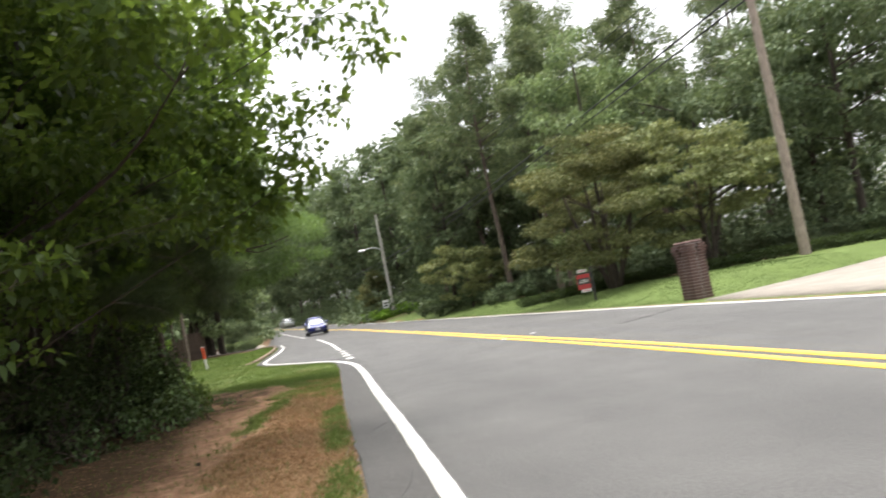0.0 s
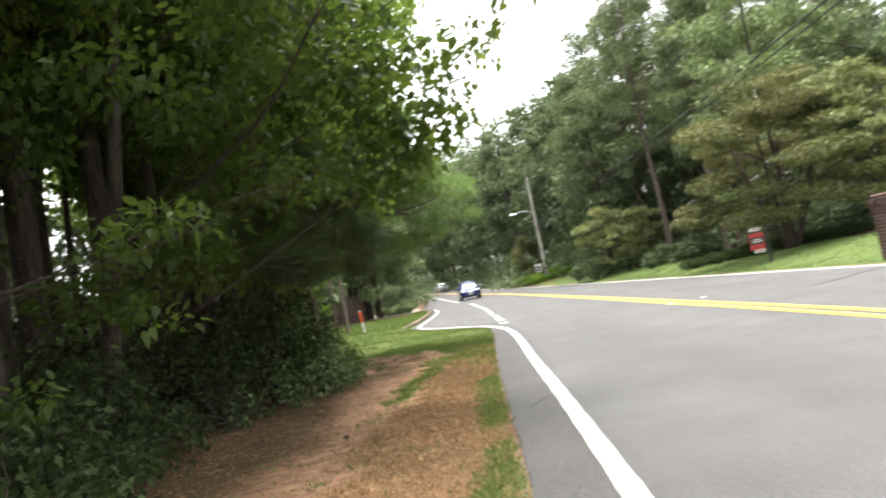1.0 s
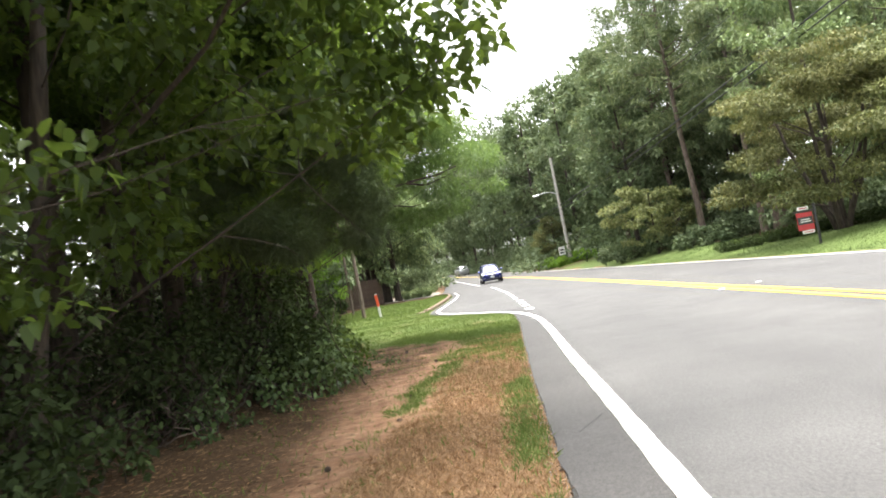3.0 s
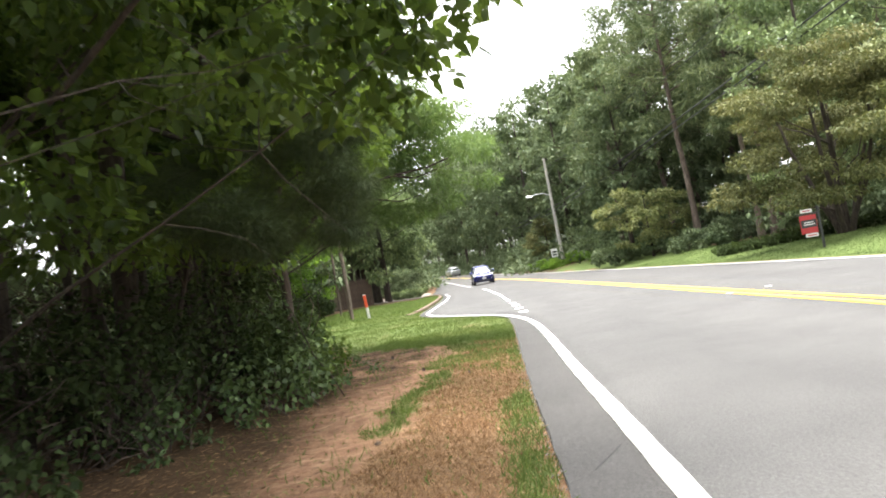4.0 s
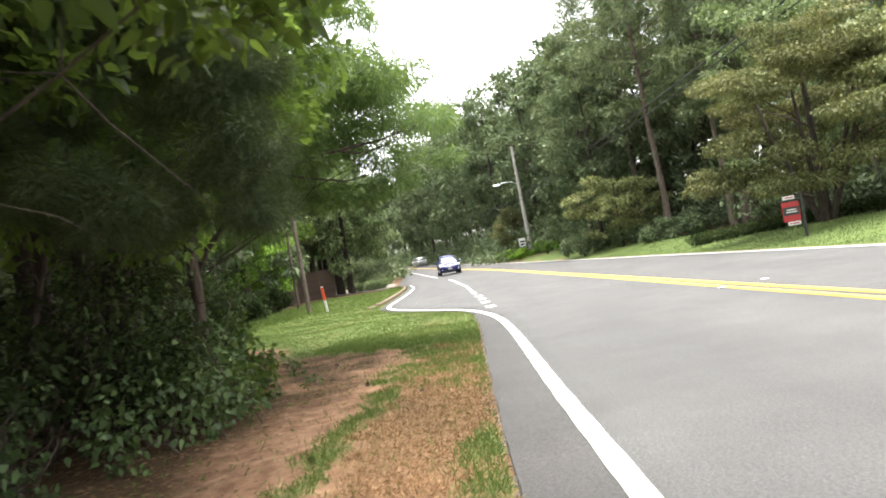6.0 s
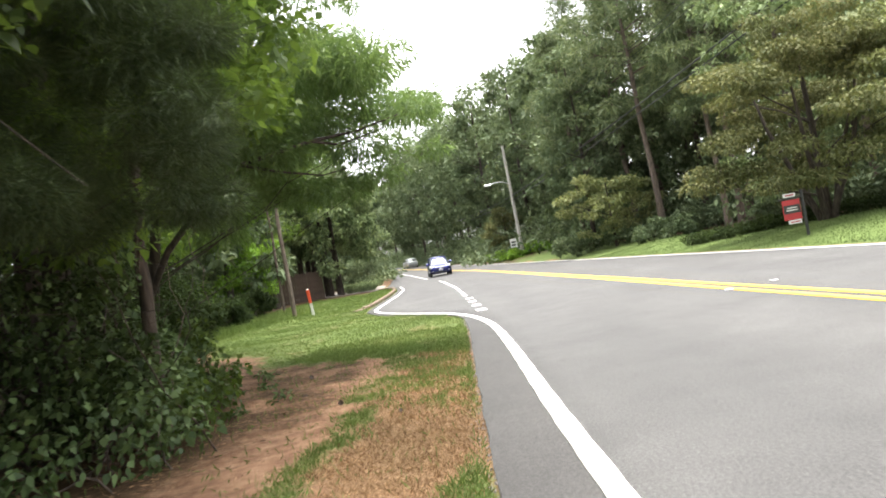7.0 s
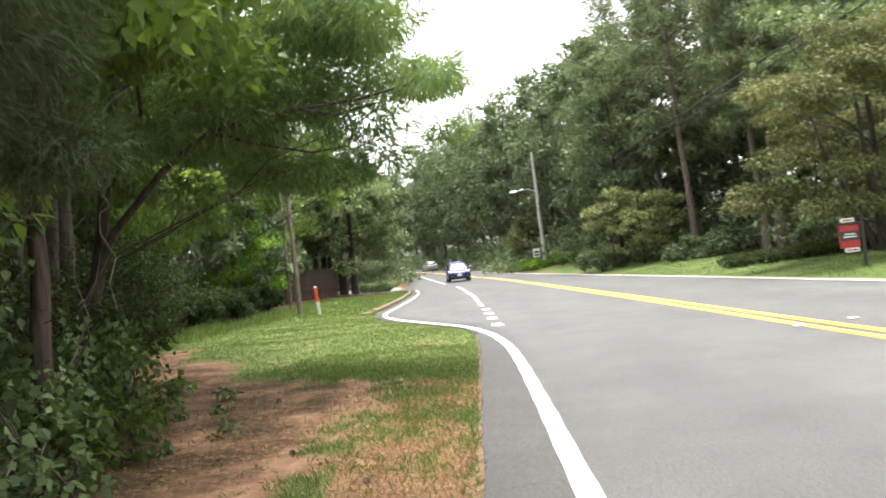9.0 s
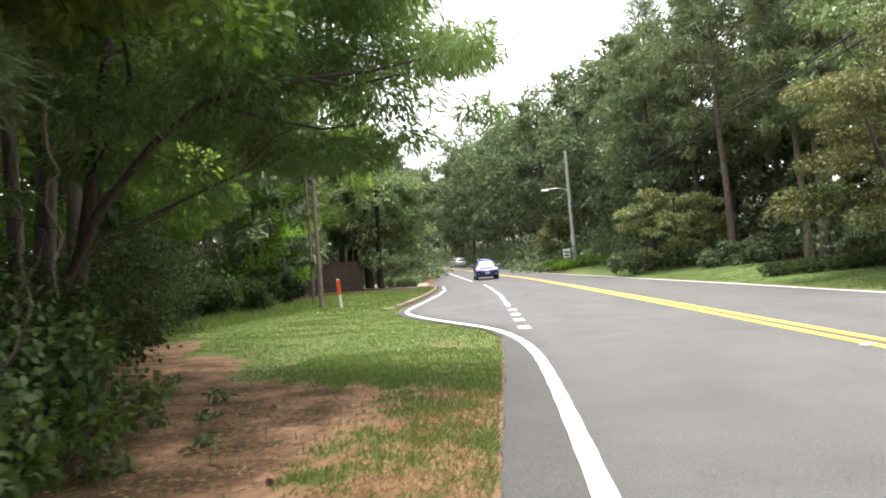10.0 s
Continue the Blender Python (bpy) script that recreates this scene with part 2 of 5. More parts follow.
def box(bm, x0, y0, z0, x1, y1, z1, bevel=0.0):
    g = bmesh.ops.create_cube(bm, size=1.0)["verts"]
    bmesh.ops.transform(bm, matrix=Matrix.LocRotScale(((x0 + x1) / 2, (y0 + y1) / 2, (z0 + z1) / 2), None, (x1 - x0, y1 - y0, z1 - z0)), verts=g)
    if bevel:
        edges = {e for v in g for e in v.link_edges}
        bmesh.ops.bevel(bm, geom=list(edges), offset=bevel, segments=1, affect="EDGES")
    return bm


def tube(points, radii, sides=7):
    """Corners and quads of a tapering round stem along points."""
    points = np.asarray(points, float)
    n = len(points)
    along = np.gradient(points, axis=0)
    along /= np.linalg.norm(along, axis=1, keepdims=True) + 1e-9
    ref = np.eye(3)[np.argmin(np.abs(along).max(axis=0))][None, :]
    a = np.cross(along, ref)
    a /= np.linalg.norm(a, axis=1, keepdims=True) + 1e-9
    b = np.cross(along, a)
    ang = np.linspace(0, 2 * np.pi, sides, endpoint=False)
    ring = a[:, None] * np.cos(ang)[None, :, None] + b[:, None] * np.sin(ang)[None, :, None]
    verts = (points[:, None] + ring * np.asarray(radii, float)[:, None, None]).reshape(-1, 3)
    faces = []
    for i in range(n - 1):
        for j in range(sides):
            k = (j + 1) % sides
            faces.append((i * sides + j, i * sides + k, (i + 1) * sides + k, (i + 1) * sides + j))
    return verts, np.array(faces)


def join_arrays(pieces):
    vs, fs, o = [], [], 0
    for v, f in pieces:
        vs.append(v)
        fs.append(f + o)
        o += len(v)
    return np.concatenate(vs), np.concatenate(fs)


def unit(a):
    return a / (np.linalg.norm(a, axis=-1, keepdims=True) + 1e-9)


def leaf_arrays(rng, pos, out, length, width, droop=0.25, up=0.9, wild=0.6):
    """One folded leaf of two triangles at each place; out is the way that it points."""
    n = len(pos)
    d = unit(out * 0.7 + rng.normal(size=(n, 3)) * wild + np.array([0, 0, -droop]))
    nrm = unit(np.array([0, 0, up]) + rng.normal(size=(n, 3)) * 0.55)
    side = unit(np.cross(d, nrm))
    top = np.cross(side, d)
    ln = length * rng.uniform(0.55, 1.35, (n, 1))
    wd = width * rng.uniform(0.7, 1.3, (n, 1)) * 0.5
    fold = np.clip(wd / (0.1 * ln), 0, 1)
    mid = pos + d * ln * 0.42 + top * ln * 0.1 * fold
    tip = pos + d * ln - np.array([0, 0, 1]) * ln * 0.12 * fold
    v = np.stack([pos, mid + side * wd, tip, mid - side * wd], 1).reshape(-1, 3)
    i = np.arange(n)[:, None] * 4
    f = np.concatenate([i + np.array([[0, 1, 2]]), i + np.array([[0, 2, 3]])], 0)
    return v, f


def broad_leaf_arrays(rng, pos, out, length, width, droop=0.25):
    """A leaf of four triangles with shoulders and a pointed tip, for trees close by."""
    n = len(pos)
    d = unit(out * 0.6 + rng.normal(size=(n, 3)) * 0.6 + np.array([0, 0, -droop]))
    nrm = unit(np.array([0, 0, 1.0]) + rng.normal(size=(n, 3)) * 0.6)
    side = unit(np.cross(d, nrm))
    top = np.cross(side, d)
    ln = length * rng.uniform(0.5, 1.3, (n, 1))
    wd = width * rng.uniform(0.7, 1.25, (n, 1)) * 0.5
    low, high = pos + d * ln * 0.26 + top * ln * 0.05, pos + d * ln * 0.6 + top * ln * 0.03
    tip = pos + d * ln - np.array([0, 0, 1]) * ln * 0.14
    v = np.stack([pos, low + side * wd, high + side * wd * 0.8, tip, high - side * wd * 0.8, low - side * wd], 1).reshape(-1, 3)
    i = np.arange(n)[:, None] * 6
    f = np.concatenate([i + np.array([t]) for t in ((0, 1, 2), (0, 2, 3), (0, 3, 4), (0, 4, 5))], 0)
    return v, f


def clump_points(rng, centres, radii, count):
    """Places in and on a set of flattened clumps, denser towards their skins, and the way out of each."""
    weight = radii[:, 0] * radii[:, 1]
    pick = rng.choice(len(centres), count, p=weight / weight.sum())
    u = unit(rng.normal(size=(count, 3)))
    r = rng.uniform(0.05, 1, (count, 1)) ** 0.5
    return centres[pick] + u * r * radii[pick], u


def gz(y):
    """The long profile of the land: level, then climbing gently."""
    return 0.176 * np.log1p(np.exp(np.clip((np.asarray(y, float) - 55.0) / 8.0, -30, 30)))


# edges of the carriageway: y, x
LEFT_Y = [-300, -40, 0, 5, 9.5, 13, 17, 19.6, 21.2, 23, 25.8, 28.5, 30.6, 41.4, 48.6, 54.4, 57.3, 65.3, 74, 82, 99, 120, 148, 177, 205, 280]
LEFT_X = [9, 2.2, 0.05, -0.01, -0.10, -0.13, -0.15, -0.22, -0.53, -1.27, -2.5, -3.2, -3.36, -3.65, -4.0, -4.6, -5.6, -6.0, -6.7, -7.15, -8.6, -11.3, -16.4, -24.3, -35, -75]
RIGHT_Y = [-300, -40, 0, 5, 10, 17, 20.6, 25.6, 33.4, 43.2, 54, 65.3, 79.4, 92.6, 111.6, 142, 177, 205, 280]
RIGHT_X = [18, 10.2, 7.9, 7.8, 7.78, 7.75, 7.62, 7.38, 7.1, 6.5, 5.55, 3.8, 1.2, -0.8, -3.8, -9.9, -17.3, -27, -64]


def left_edge(y):
    return np.interp(y, LEFT_Y, LEFT_X)


def right_edge(y):
    return np.interp(y, RIGHT_Y, RIGHT_X)


def soft_step(a, b, v):
    k = np.clip((v - a) / (b - a), 0, 1)
    return k * k * (3 - 2 * k)


def rough_noise(x, y, s, seed=0.0):
    return np.array([noise.noise((float(a) * s + seed, float(b) * s - seed, seed * 1.7)) for a, b in zip(np.ravel(x), np.ravel(y))]).reshape(np.shape(x))


def land(x, y, bumps=True):
    """Height of the open ground."""
    x, y = np.asarray(x, float), np.asarray(y, float)
    z = gz(y)
    right, left = x - right_edge(y), left_edge(y) - x
    z = z + 0.42 * soft_step(0.1, 4.5, right) * soft_step(17.0, 20.0, y + 0.0 * x) + 0.10 * soft_step(0.5, 8, right) * (1 - soft_step(17, 20, y))
    z = z + 0.10 * soft_step(0.8, 6, left) + 0.04 * soft_step(0.15, 0.9, left)
    if bumps:
        z = z + 0.035 * rough_noise(x, y, 0.9, 3.1) * soft_step(0.1, 0.6, np.maximum(left, right))
        z = z + 0.016 * rough_noise(x, y, 4.5, 7.7) * soft_step(0.05, 0.4, np.maximum(left, right))
        z = z + 0.022 * rough_noise(x * 0.7, y * 1.3, 3.2, 12.3) * soft_step(0.5, 0.9, left) * soft_step(2.6, 1.9, left) * soft_step(17, 14, y)
    inside = soft_step(-0.02, 0.10, -left) * soft_step(-0.02, 0.10, -right)
    return z - 0.012 - 0.10 * inside


def height(x, y):
    return float(land(np.array([x]), np.array([y]))[0])


# ---- ground ----
def spaced(stops):
    """Coordinates with a spacing of their own in each stretch."""
    out = []
    for a, b, d in stops:
        out.append(np.arange(a, b - 1e-6, d))
    return np.concatenate(out + [np.array([stops[-1][1]])])


gxs = spaced(((-600, -60, 60), (-60, -16, 4), (-16, -8, 1), (-8, -4, 0.25), (-4, 0.4, 0.09), (0.4, 6.4, 1), (6.4, 9, 0.13), (9, 20, 0.5), (20, 60, 4), (60, 600, 60)))
gys = spaced(((-600, -60, 60), (-60, -4, 4), (-4, 2, 0.5), (2, 20, 0.12), (20, 45, 0.25), (45, 80, 1), (80, 180, 4), (180, 900, 60)))
GX, GY = np.meshgrid(gxs, gys, indexing="ij")
GZ = land(GX, GY)


def cover_of(x, y):
    """Shares of turf, fallen needles and leaf litter; some litter stands in for shade."""
    left, right = left_edge(y) - x, x - right_edge(y)
    n1, n2 = rough_noise(x, y, 0.8, 1.3), rough_noise(x, y, 2.6, 5.2)
    wood = np.interp(y, [0, 8, 10, 12, 14, 16, 20, 24, 32, 46, 56], [-1.75, -1.8, -2.0, -2.1, -2.8, -4.2, -6.2, -8.0, -9.2, -10.2, -9.6])
    n3 = rough_noise(x, y, 6.5, 8.1)
    rim = np.interp(x, [-5.5, -4.5, -3.6, -2.8, -2.0, -1.0, -0.2], [21.0, 18.4, 17.0, 15.6, 14.8, 14.7, 14.1])
    clearing = soft_step(-0.45, 0.75, y - rim + 0.7 * n1 + 0.5 * n2 + 0.3 * n3) * (0.8 + 0.25 * n1 + 0.25 * n2 + 0.25 * n3)
    ragged_patch = np.clip(0.5 + 0.6 * n1 + 0.8 * n2 + 0.5 * n3, 0, 1)
    strip_wide = np.interp(y, [3, 5, 9.3, 9.8, 12, 13, 14.5], [0.3, 0.3, 0.3, 0.1, 0.12, 0.3, 0.4])
    strip = soft_step(strip_wide + 0.12, strip_wide - 0.12, left + 0.1 * n2) * soft_step(0.0, 0.04, left) * np.clip(ragged_patch + np.interp(y, [4, 5, 7.6, 8.3, 9.3, 9.8], [0.05, 0.15, -0.1, 0.25, 0.25, 0.0]), 0, 1)
    centre = np.interp(y, [3, 8, 9, 10, 11.3, 12, 13.2, 14.3], [1.25, 1.2, 1.1, 1.0, 0.88, 0.72, 0.42, 0.25])
    middle = np.exp(-((left - centre + 0.06 * n2) / (0.2 + 0.1 * n3)) ** 2) * np.clip(0.75 * ragged_patch + np.interp(y, [8, 9.5, 13], [-0.35, 0.1, 0.1]), 0, 0.85)
    sparse = 0.42 * soft_step(10.3, 12.0, y) * soft_step(1.25, 0.8, left + 0.3 * n1) * np.clip(1 + 1.2 * n2 + 0.8 * n3, 0, 1.6)
    turf = np.where(left > 0, np.maximum(np.maximum(clearing, sparse), np.maximum(strip, middle) * 0.95), 0)
    turf = turf * soft_step(-0.9, 0.5, x - wood + 0.5 * n1)
    turf = turf * (1 - 0.75 * soft_step(49, 54, y) * soft_step(-5.4, -6.4, x))
    lawn = soft_step(0.05, 0.3, right) * np.where(y < 27, soft_step(15, 13, right), soft_step(6.2, 4.6, right + 0.5 * n1)) * soft_step(78, 60, y)
    turf = np.maximum(turf, np.where(right > 0, lawn, 0))
    straw = np.where(left > 0, soft_step(1.3, 0.75, left + 0.35 * n2 + 0.06 * (y - 8)) * (0.95 + 0.3 * n1), 0.2)
    # Less straw, more litter under the trees: real litter plus shade put into colour.
    straw = np.where((left > 0) & (y > 49), 0.3, straw)
    shade_litter = 0.55 * soft_step(9.5, 12.5, y) * soft_step(0.9, 1.5, left) * (1 + n2) + 0.6 * (y > 49)
    litter = np.where(left > 0, np.maximum(shade_litter, soft_step(0.7, -0.5, x - wood + 0.5 * n1)), np.where(y < 27, soft_step(13, 15, right), np.maximum(soft_step(5.0, 6.5, right), soft_step(60, 70, y))))
    return turf, straw, litter


turf, straw, litter = cover_of(GX, GY)
nx, ny = GX.shape
idx = np.arange(nx * ny).reshape(nx, ny)
quads = np.stack([idx[:-1, :-1], idx[1:, :-1], idx[1:, 1:], idx[:-1, 1:]], -1).reshape(-1, 4)
ground_mesh = from_arrays("ground", np.stack([GX, GY, GZ], -1).reshape(-1, 3), quads)
cover = ground_mesh.attributes.new("cover", "FLOAT_COLOR", "POINT")
cover.data.foreach_set("color", np.stack([turf, straw, litter, np.ones_like(turf)], -1).astype(np.float32).ravel())
ground = mesh_part("ground", ground_mesh, GROUND, smooth=True)
tagged(ground, "red clay verge with pine straw, turf and leaf litter", "ground", kind="structure")

# ---- road ----


def ribbon(name, ys, x0, x1, lift, material, label, category, across=2, skirt=0.0):
    """A sheet that follows the road between two edges."""
    ys = np.asarray(ys, float)
    f = np.linspace(0, 1, across)
    X = x0[:, None] * (1 - f) + x1[:, None] * f
    Y = np.repeat(ys[:, None], across, 1)
    Z = gz(Y) + lift
    if skirt:
        X = np.concatenate([X[:, :1], X, X[:, -1:]], 1)
        Y = np.concatenate([Y[:, :1], Y, Y[:, -1:]], 1)
        Z = np.concatenate([Z[:, :1] - skirt, Z, Z[:, -1:] - skirt], 1)
    a, b = X.shape
    i = np.arange(a * b).reshape(a, b)
    q = np.stack([i[:-1, :-1], i[:-1, 1:], i[1:, 1:], i[1:, :-1]], -1).reshape(-1, 4)
    ob = mesh_part(name, from_arrays(name, np.stack([X, Y, Z], -1).reshape(-1, 3), q), material)
    return tagged(ob, label, category, kind="structure")


def stripe(name, pts, width, lift, material, label, parent=None):
    """A painted line along a polyline of (x, y), resampled into short steps."""
    p = np.asarray(pts, float)
    s = np.concatenate([[0], np.cumsum(np.linalg.norm(np.diff(p, axis=0), axis=1))])
    n = max(2, int(s[-1] / 0.25))
    u = np.linspace(0, s[-1], n)
    q = np.stack([np.interp(u, s, p[:, k]) for k in (0, 1)], 1)
    if n > 12:
        pad = np.concatenate([q[:1].repeat(4, 0), q, q[-1:].repeat(4, 0)])
        q[4:-4] = np.stack([np.convolve(pad[:, k], np.ones(9) / 9, "valid") for k in (0, 1)], 1)[4:-4]
    d = unit(np.gradient(q, axis=0))
    side = np.stack([d[:, 1], -d[:, 0]], 1) * width / 2
    rag = 1 + 0.05 * np.sin(u * 17.3)[:, None]
    a, b = q - side * rag, q + side * rag
    low = lift - 0.004
    v = np.concatenate([np.c_[a, gz(a[:, 1]) + low], np.c_[a, gz(a[:, 1]) + lift], np.c_[b, gz(b[:, 1]) + lift], np.c_[b, gz(b[:, 1]) + low]])
    i = np.arange(n - 1)
    f = np.concatenate([np.stack([i + k * n, i + 1 + k * n, i + 1 + (k + 1) * n, i + (k + 1) * n], 1) for k in (0, 1, 2)])
    ob = mesh_part(name, from_arrays(name, v, f), material, parent, label)
    return ob


road_y = spaced(((-200, -20, 6), (-20, 0, 1), (0, 45, 0.4), (45, 100, 1.5), (100, 260, 5)))
road = ribbon("road", road_y, left_edge(road_y), right_edge(road_y), 0.0, ASPHALT, "worn grey asphalt two-lane road curving uphill", "road", 12, 0.09)
sh_y = spaced(((-60, 0, 1.5), (0, 20.6, 0.1)))
EDGE_LINE = [(1.6, -40), (0.46, 0), (0.43, 5), (0.395, 8), (0.36, 9.6), (0.335, 11), (0.32, 13), (0.28, 15.5), (0.2, 17.6), (0.04, 19.0), (-0.22, 20.53), (-0.63, 21.9), (-1.23, 23.25), (-2.28, 26.0), (-2.79, 27.7), (-3.05, 29.5), (-3.12, 32.8), (-3.3, 41.4), (-3.63, 48.6), (-4.36, 55)]
edge_x = np.interp(sh_y, [p[1] for p in EDGE_LINE], [p[0] for p in EDGE_LINE])
ragged = left_edge(sh_y) + 0.004 + 0.025 * rough_noise(sh_y, sh_y * 0, 1.7, 2.2) + 0.015 * rough_noise(sh_y, sh_y * 0, 6.1, 4.4)
shoulder = ribbon("shoulder", sh_y, ragged, np.maximum(edge_x, left_edge(sh_y) + 0.02), 0.003, ASPHALT_EDGE, "darker asphalt shoulder beside the white edge line", "road shoulder", 3)

marks = thing("road_marking", pose(0, 0, 0), "worn white and yellow lines painted on asphalt", "road marking", kind="structure")
stripe("edge_line", EDGE_LINE, 0.118, 0.008, WHITE_LINE, "worn white edge line", marks)
YELLOW = [(4.9, -40), (3.98, 0), (3.92, 5), (3.88, 9), (3.79, 12.5), (3.63, 16.5), (3.47, 21.2), (3.27, 26.8), (2.98, 33.4), (2.5, 43.2), (1.75, 54), (0.68, 63.7), (-1.1, 74), (-2.75, 84.8), (-5.7, 103), (-10.1, 126), (-15.6, 154)]
for off in (-0.13, 0.13):
    stripe("centre_line", [(x + off, y) for x, y in YELLOW], 0.125, 0.006, YELLOW_LINE, "double yellow line", marks)
stripe("far_edge_line", [(right_edge(y) - 0.18, y) for y in np.linspace(-40, 110, 60)], 0.11, 0.006, WHITE_LINE, "white edge line", marks)
for x, y in ((0.13, 21.06), (0.06, 22.9), (0.0, 24.65), (-0.06, 26.45)):
    stripe("lane_dash", [(x + 0.02, y - 0.33), (x - 0.02, y + 0.33)], 0.20, 0.006, WHITE_LINE, "short white dash", marks)
stripe("lane_line", [(-0.16, 28.2), (-0.52, 37), (-1.31, 49), (-1.7, 53)], 0.12, 0.006, WHITE_LINE, "", marks)
stripe("lane_line", [(-2.85, 62), (-5.36, 80.8), (-7.4, 95)], 0.12, 0.006, WHITE_LINE, "", marks)

TAR = rough_paint("dark_tar_seam", (0.03, 0.03, 0.03), (0.06, 0.058, 0.056), 5, 0.8)
for pts, w in (([(5.3, 14.1), (6.1, 14.6), (6.7, 15.1), (7.5, 15.5)], 0.05), ([(0.12, 4.2), (0.2, 4.32), (0.17, 4.45), (0.26, 4.62), (0.22, 4.8), (0.3, 5.0)], 0.007), ([(0.05, 3.4), (0.16, 3.55), (0.13, 3.75), (0.24, 3.9)], 0.006), ([(0.1, 7.0), (0.19, 7.1), (0.17, 7.3), (0.28, 7.4)], 0.006)):
    stripe("tar_seam", pts, w, 0.007, TAR, "dark crack seam", marks)
bm = bmesh.new()
box(bm, -0.05, -0.05, 0, 0.05, 0.05, 0.018, 0.008)
stud_mesh = bpy.data.meshes.new("road_stud")
bm.to_mesh(stud_mesh)
bm.free()
stud_mesh.materials.append(SIGN_WHITE)
for x, y in ((3.42, 16.1), (4.12, 16.3)):
    s = new("road_stud", stud_mesh)
    s.location = (x, y, float(gz(y)) + 0.003)
    tagged(s, "small white reflector stud beside the yellow line", "road stud", "studs on the centre line")

# ---- trees ----


def stem_line(rng, a, b, bend, n=7):
    t = np.linspace(0, 1, n)[:, None]
    a, b = np.asarray(a, float), np.asarray(b, float)
    sway = np.cumsum(rng.normal(size=(n, 3)) * bend, 0) * np.sin(t * np.pi) * np.array([1, 1, 0.5])
    return a * (1 - t) + b * t + sway


def crown_clumps(rng, H, r, z0, count, lean, flat=0.6, size=0.26):
    """Clump centres spread through an uneven crown, mostly near its skin."""
    u = unit(rng.normal(size=(count, 3)))
    rad = rng.uniform(0.25, 1, (count, 1)) ** 0.45
    lump = 1 + 0.25 * np.sin(u[:, :1] * 4 + u[:, 1:2] * 3 + lean[0]) * np.cos(u[:, 2:3] * 4)
    c = u * rad * lump * np.array([r, r, (H - z0) / 2]) + np.array([lean[0], lean[1], (H + z0) / 2])
    s = r * size * rng.uniform(0.6, 1.35, (count, 1))
    return c, s * np.array([[1, 1, flat]])


def build_tree(name, x, y, H, r, z0, seed, leaf, bark, label, category="tree", leaves=9000, leaf_len=0.26, leaf_wid=0.13,
               clumps=46, limbs=6, trunk_r=0.16, lean=(0.0, 0.0), flat=0.6, size=0.26, droop=0.25, bare=None, group="", keep=None, needles=False, extra=(), broad=False, forks=0):
    """A tree: tapering trunk, limbs that reach into the crown, and a crown of leaf clumps."""
    rng = np.random.default_rng(seed)
    base = thing(name, pose(x, y, height(x, y) - 0.03), label, category, group)
    centres, radii = crown_clumps(rng, H, r, z0, clumps, lean, flat, size)
    if needles:
        tiers = rng.uniform(0, 1, clumps)
        ang, wide = rng.uniform(0, 2 * np.pi, clumps), rng.uniform(0.25, 1, clumps) ** 0.6
        rr = r * wide * np.interp(tiers, [0, 0.25, 0.7, 1], [0.75, 1, 0.75, 0.15])
        centres = np.stack([rr * np.cos(ang) + lean[0], rr * np.sin(ang) + lean[1], z0 + (H - z0) * tiers], 1)
        radii = r * 0.2 * rng.uniform(0.7, 1.4, (clumps, 1)) * np.array([[1, 1, 0.5]])
    for cx, cy, cz, cr in extra:
        centres = np.concatenate([centres, [[cx - x, cy - y, cz]]])
        radii = np.concatenate([radii, [[cr, cr, cr * flat]]])
    top = np.array([lean[0] * 0.8, lean[1] * 0.8, H * 0.93])
    line = stem_line(rng, (0, 0, -0.1), top, 0.02 * H / 6, 9)
    v, f = tube(line, np.linspace(1.0, 0.18, 9) ** 0.9 * trunk_r * np.array([1.35] + [1] * 8), 9)
    mesh_part("trunk", from_arrays("trunk", v, f), bark, base, smooth=True)
    for k in range(forks):
        ang = 2 * np.pi * k / forks + rng.uniform(-0.3, 0.3)
        tip = np.array([np.cos(ang) * r * 0.45, np.sin(ang) * r * 0.45, H * rng.uniform(0.6, 0.75)])
        v, f = tube(stem_line(rng, (np.cos(ang) * trunk_r, np.sin(ang) * trunk_r, -0.1), tip, 0.05, 8), np.linspace(1, 0.3, 8) * trunk_r * 0.75, 8)
        mesh_part("stem", from_arrays("stem", v, f), bark, base, smooth=True)
    order = np.argsort(-np.linalg.norm(centres[:, :2] - np.array(lean), axis=1))
    if keep is not None:
        kept = keep(centres[:, 0] + x, centres[:, 1] + y, centres[:, 2])
        order = np.array([k for k in order if kept[k]])
    chosen = list(order[:limbs * 2:2]) + list(range(len(centres) - len(extra), len(centres), 10))
    for k in chosen:
        c = centres[k]
        start = max(0.12 * H, min(c[2] - 0.45 * np.linalg.norm(c[:2]), 0.85 * H))
        a = np.array([np.interp(start, line[:, 2], line[:, j]) for j in range(3)])
        lv = stem_line(rng, a, c, 0.07 * np.linalg.norm(c - a) / 2, 7)
        w = trunk_r * (0.13 if k >= len(centres) - len(extra) else 0.3) * rng.uniform(0.6, 1.0)
        pieces = [tube(lv, np.linspace(1, 0.25, 7) * w, 6)]
        for _ in range(4):
            i = rng.integers(2, 6)
            tip = lv[i] + unit(rng.normal(size=3) + unit(c - a) * 0.8) * rng.uniform(0.25, 0.6) * r * 0.5
            pieces.append(tube(stem_line(rng, lv[i], tip, 0.02, 4), np.linspace(1, 0.3, 4) * w * 0.4, 5))
        v, f = join_arrays(pieces)
        mesh_part("limb", from_arrays("limb", v, f), bark, base, smooth=True)
    pos, out = clump_points(rng, centres, radii, leaves)
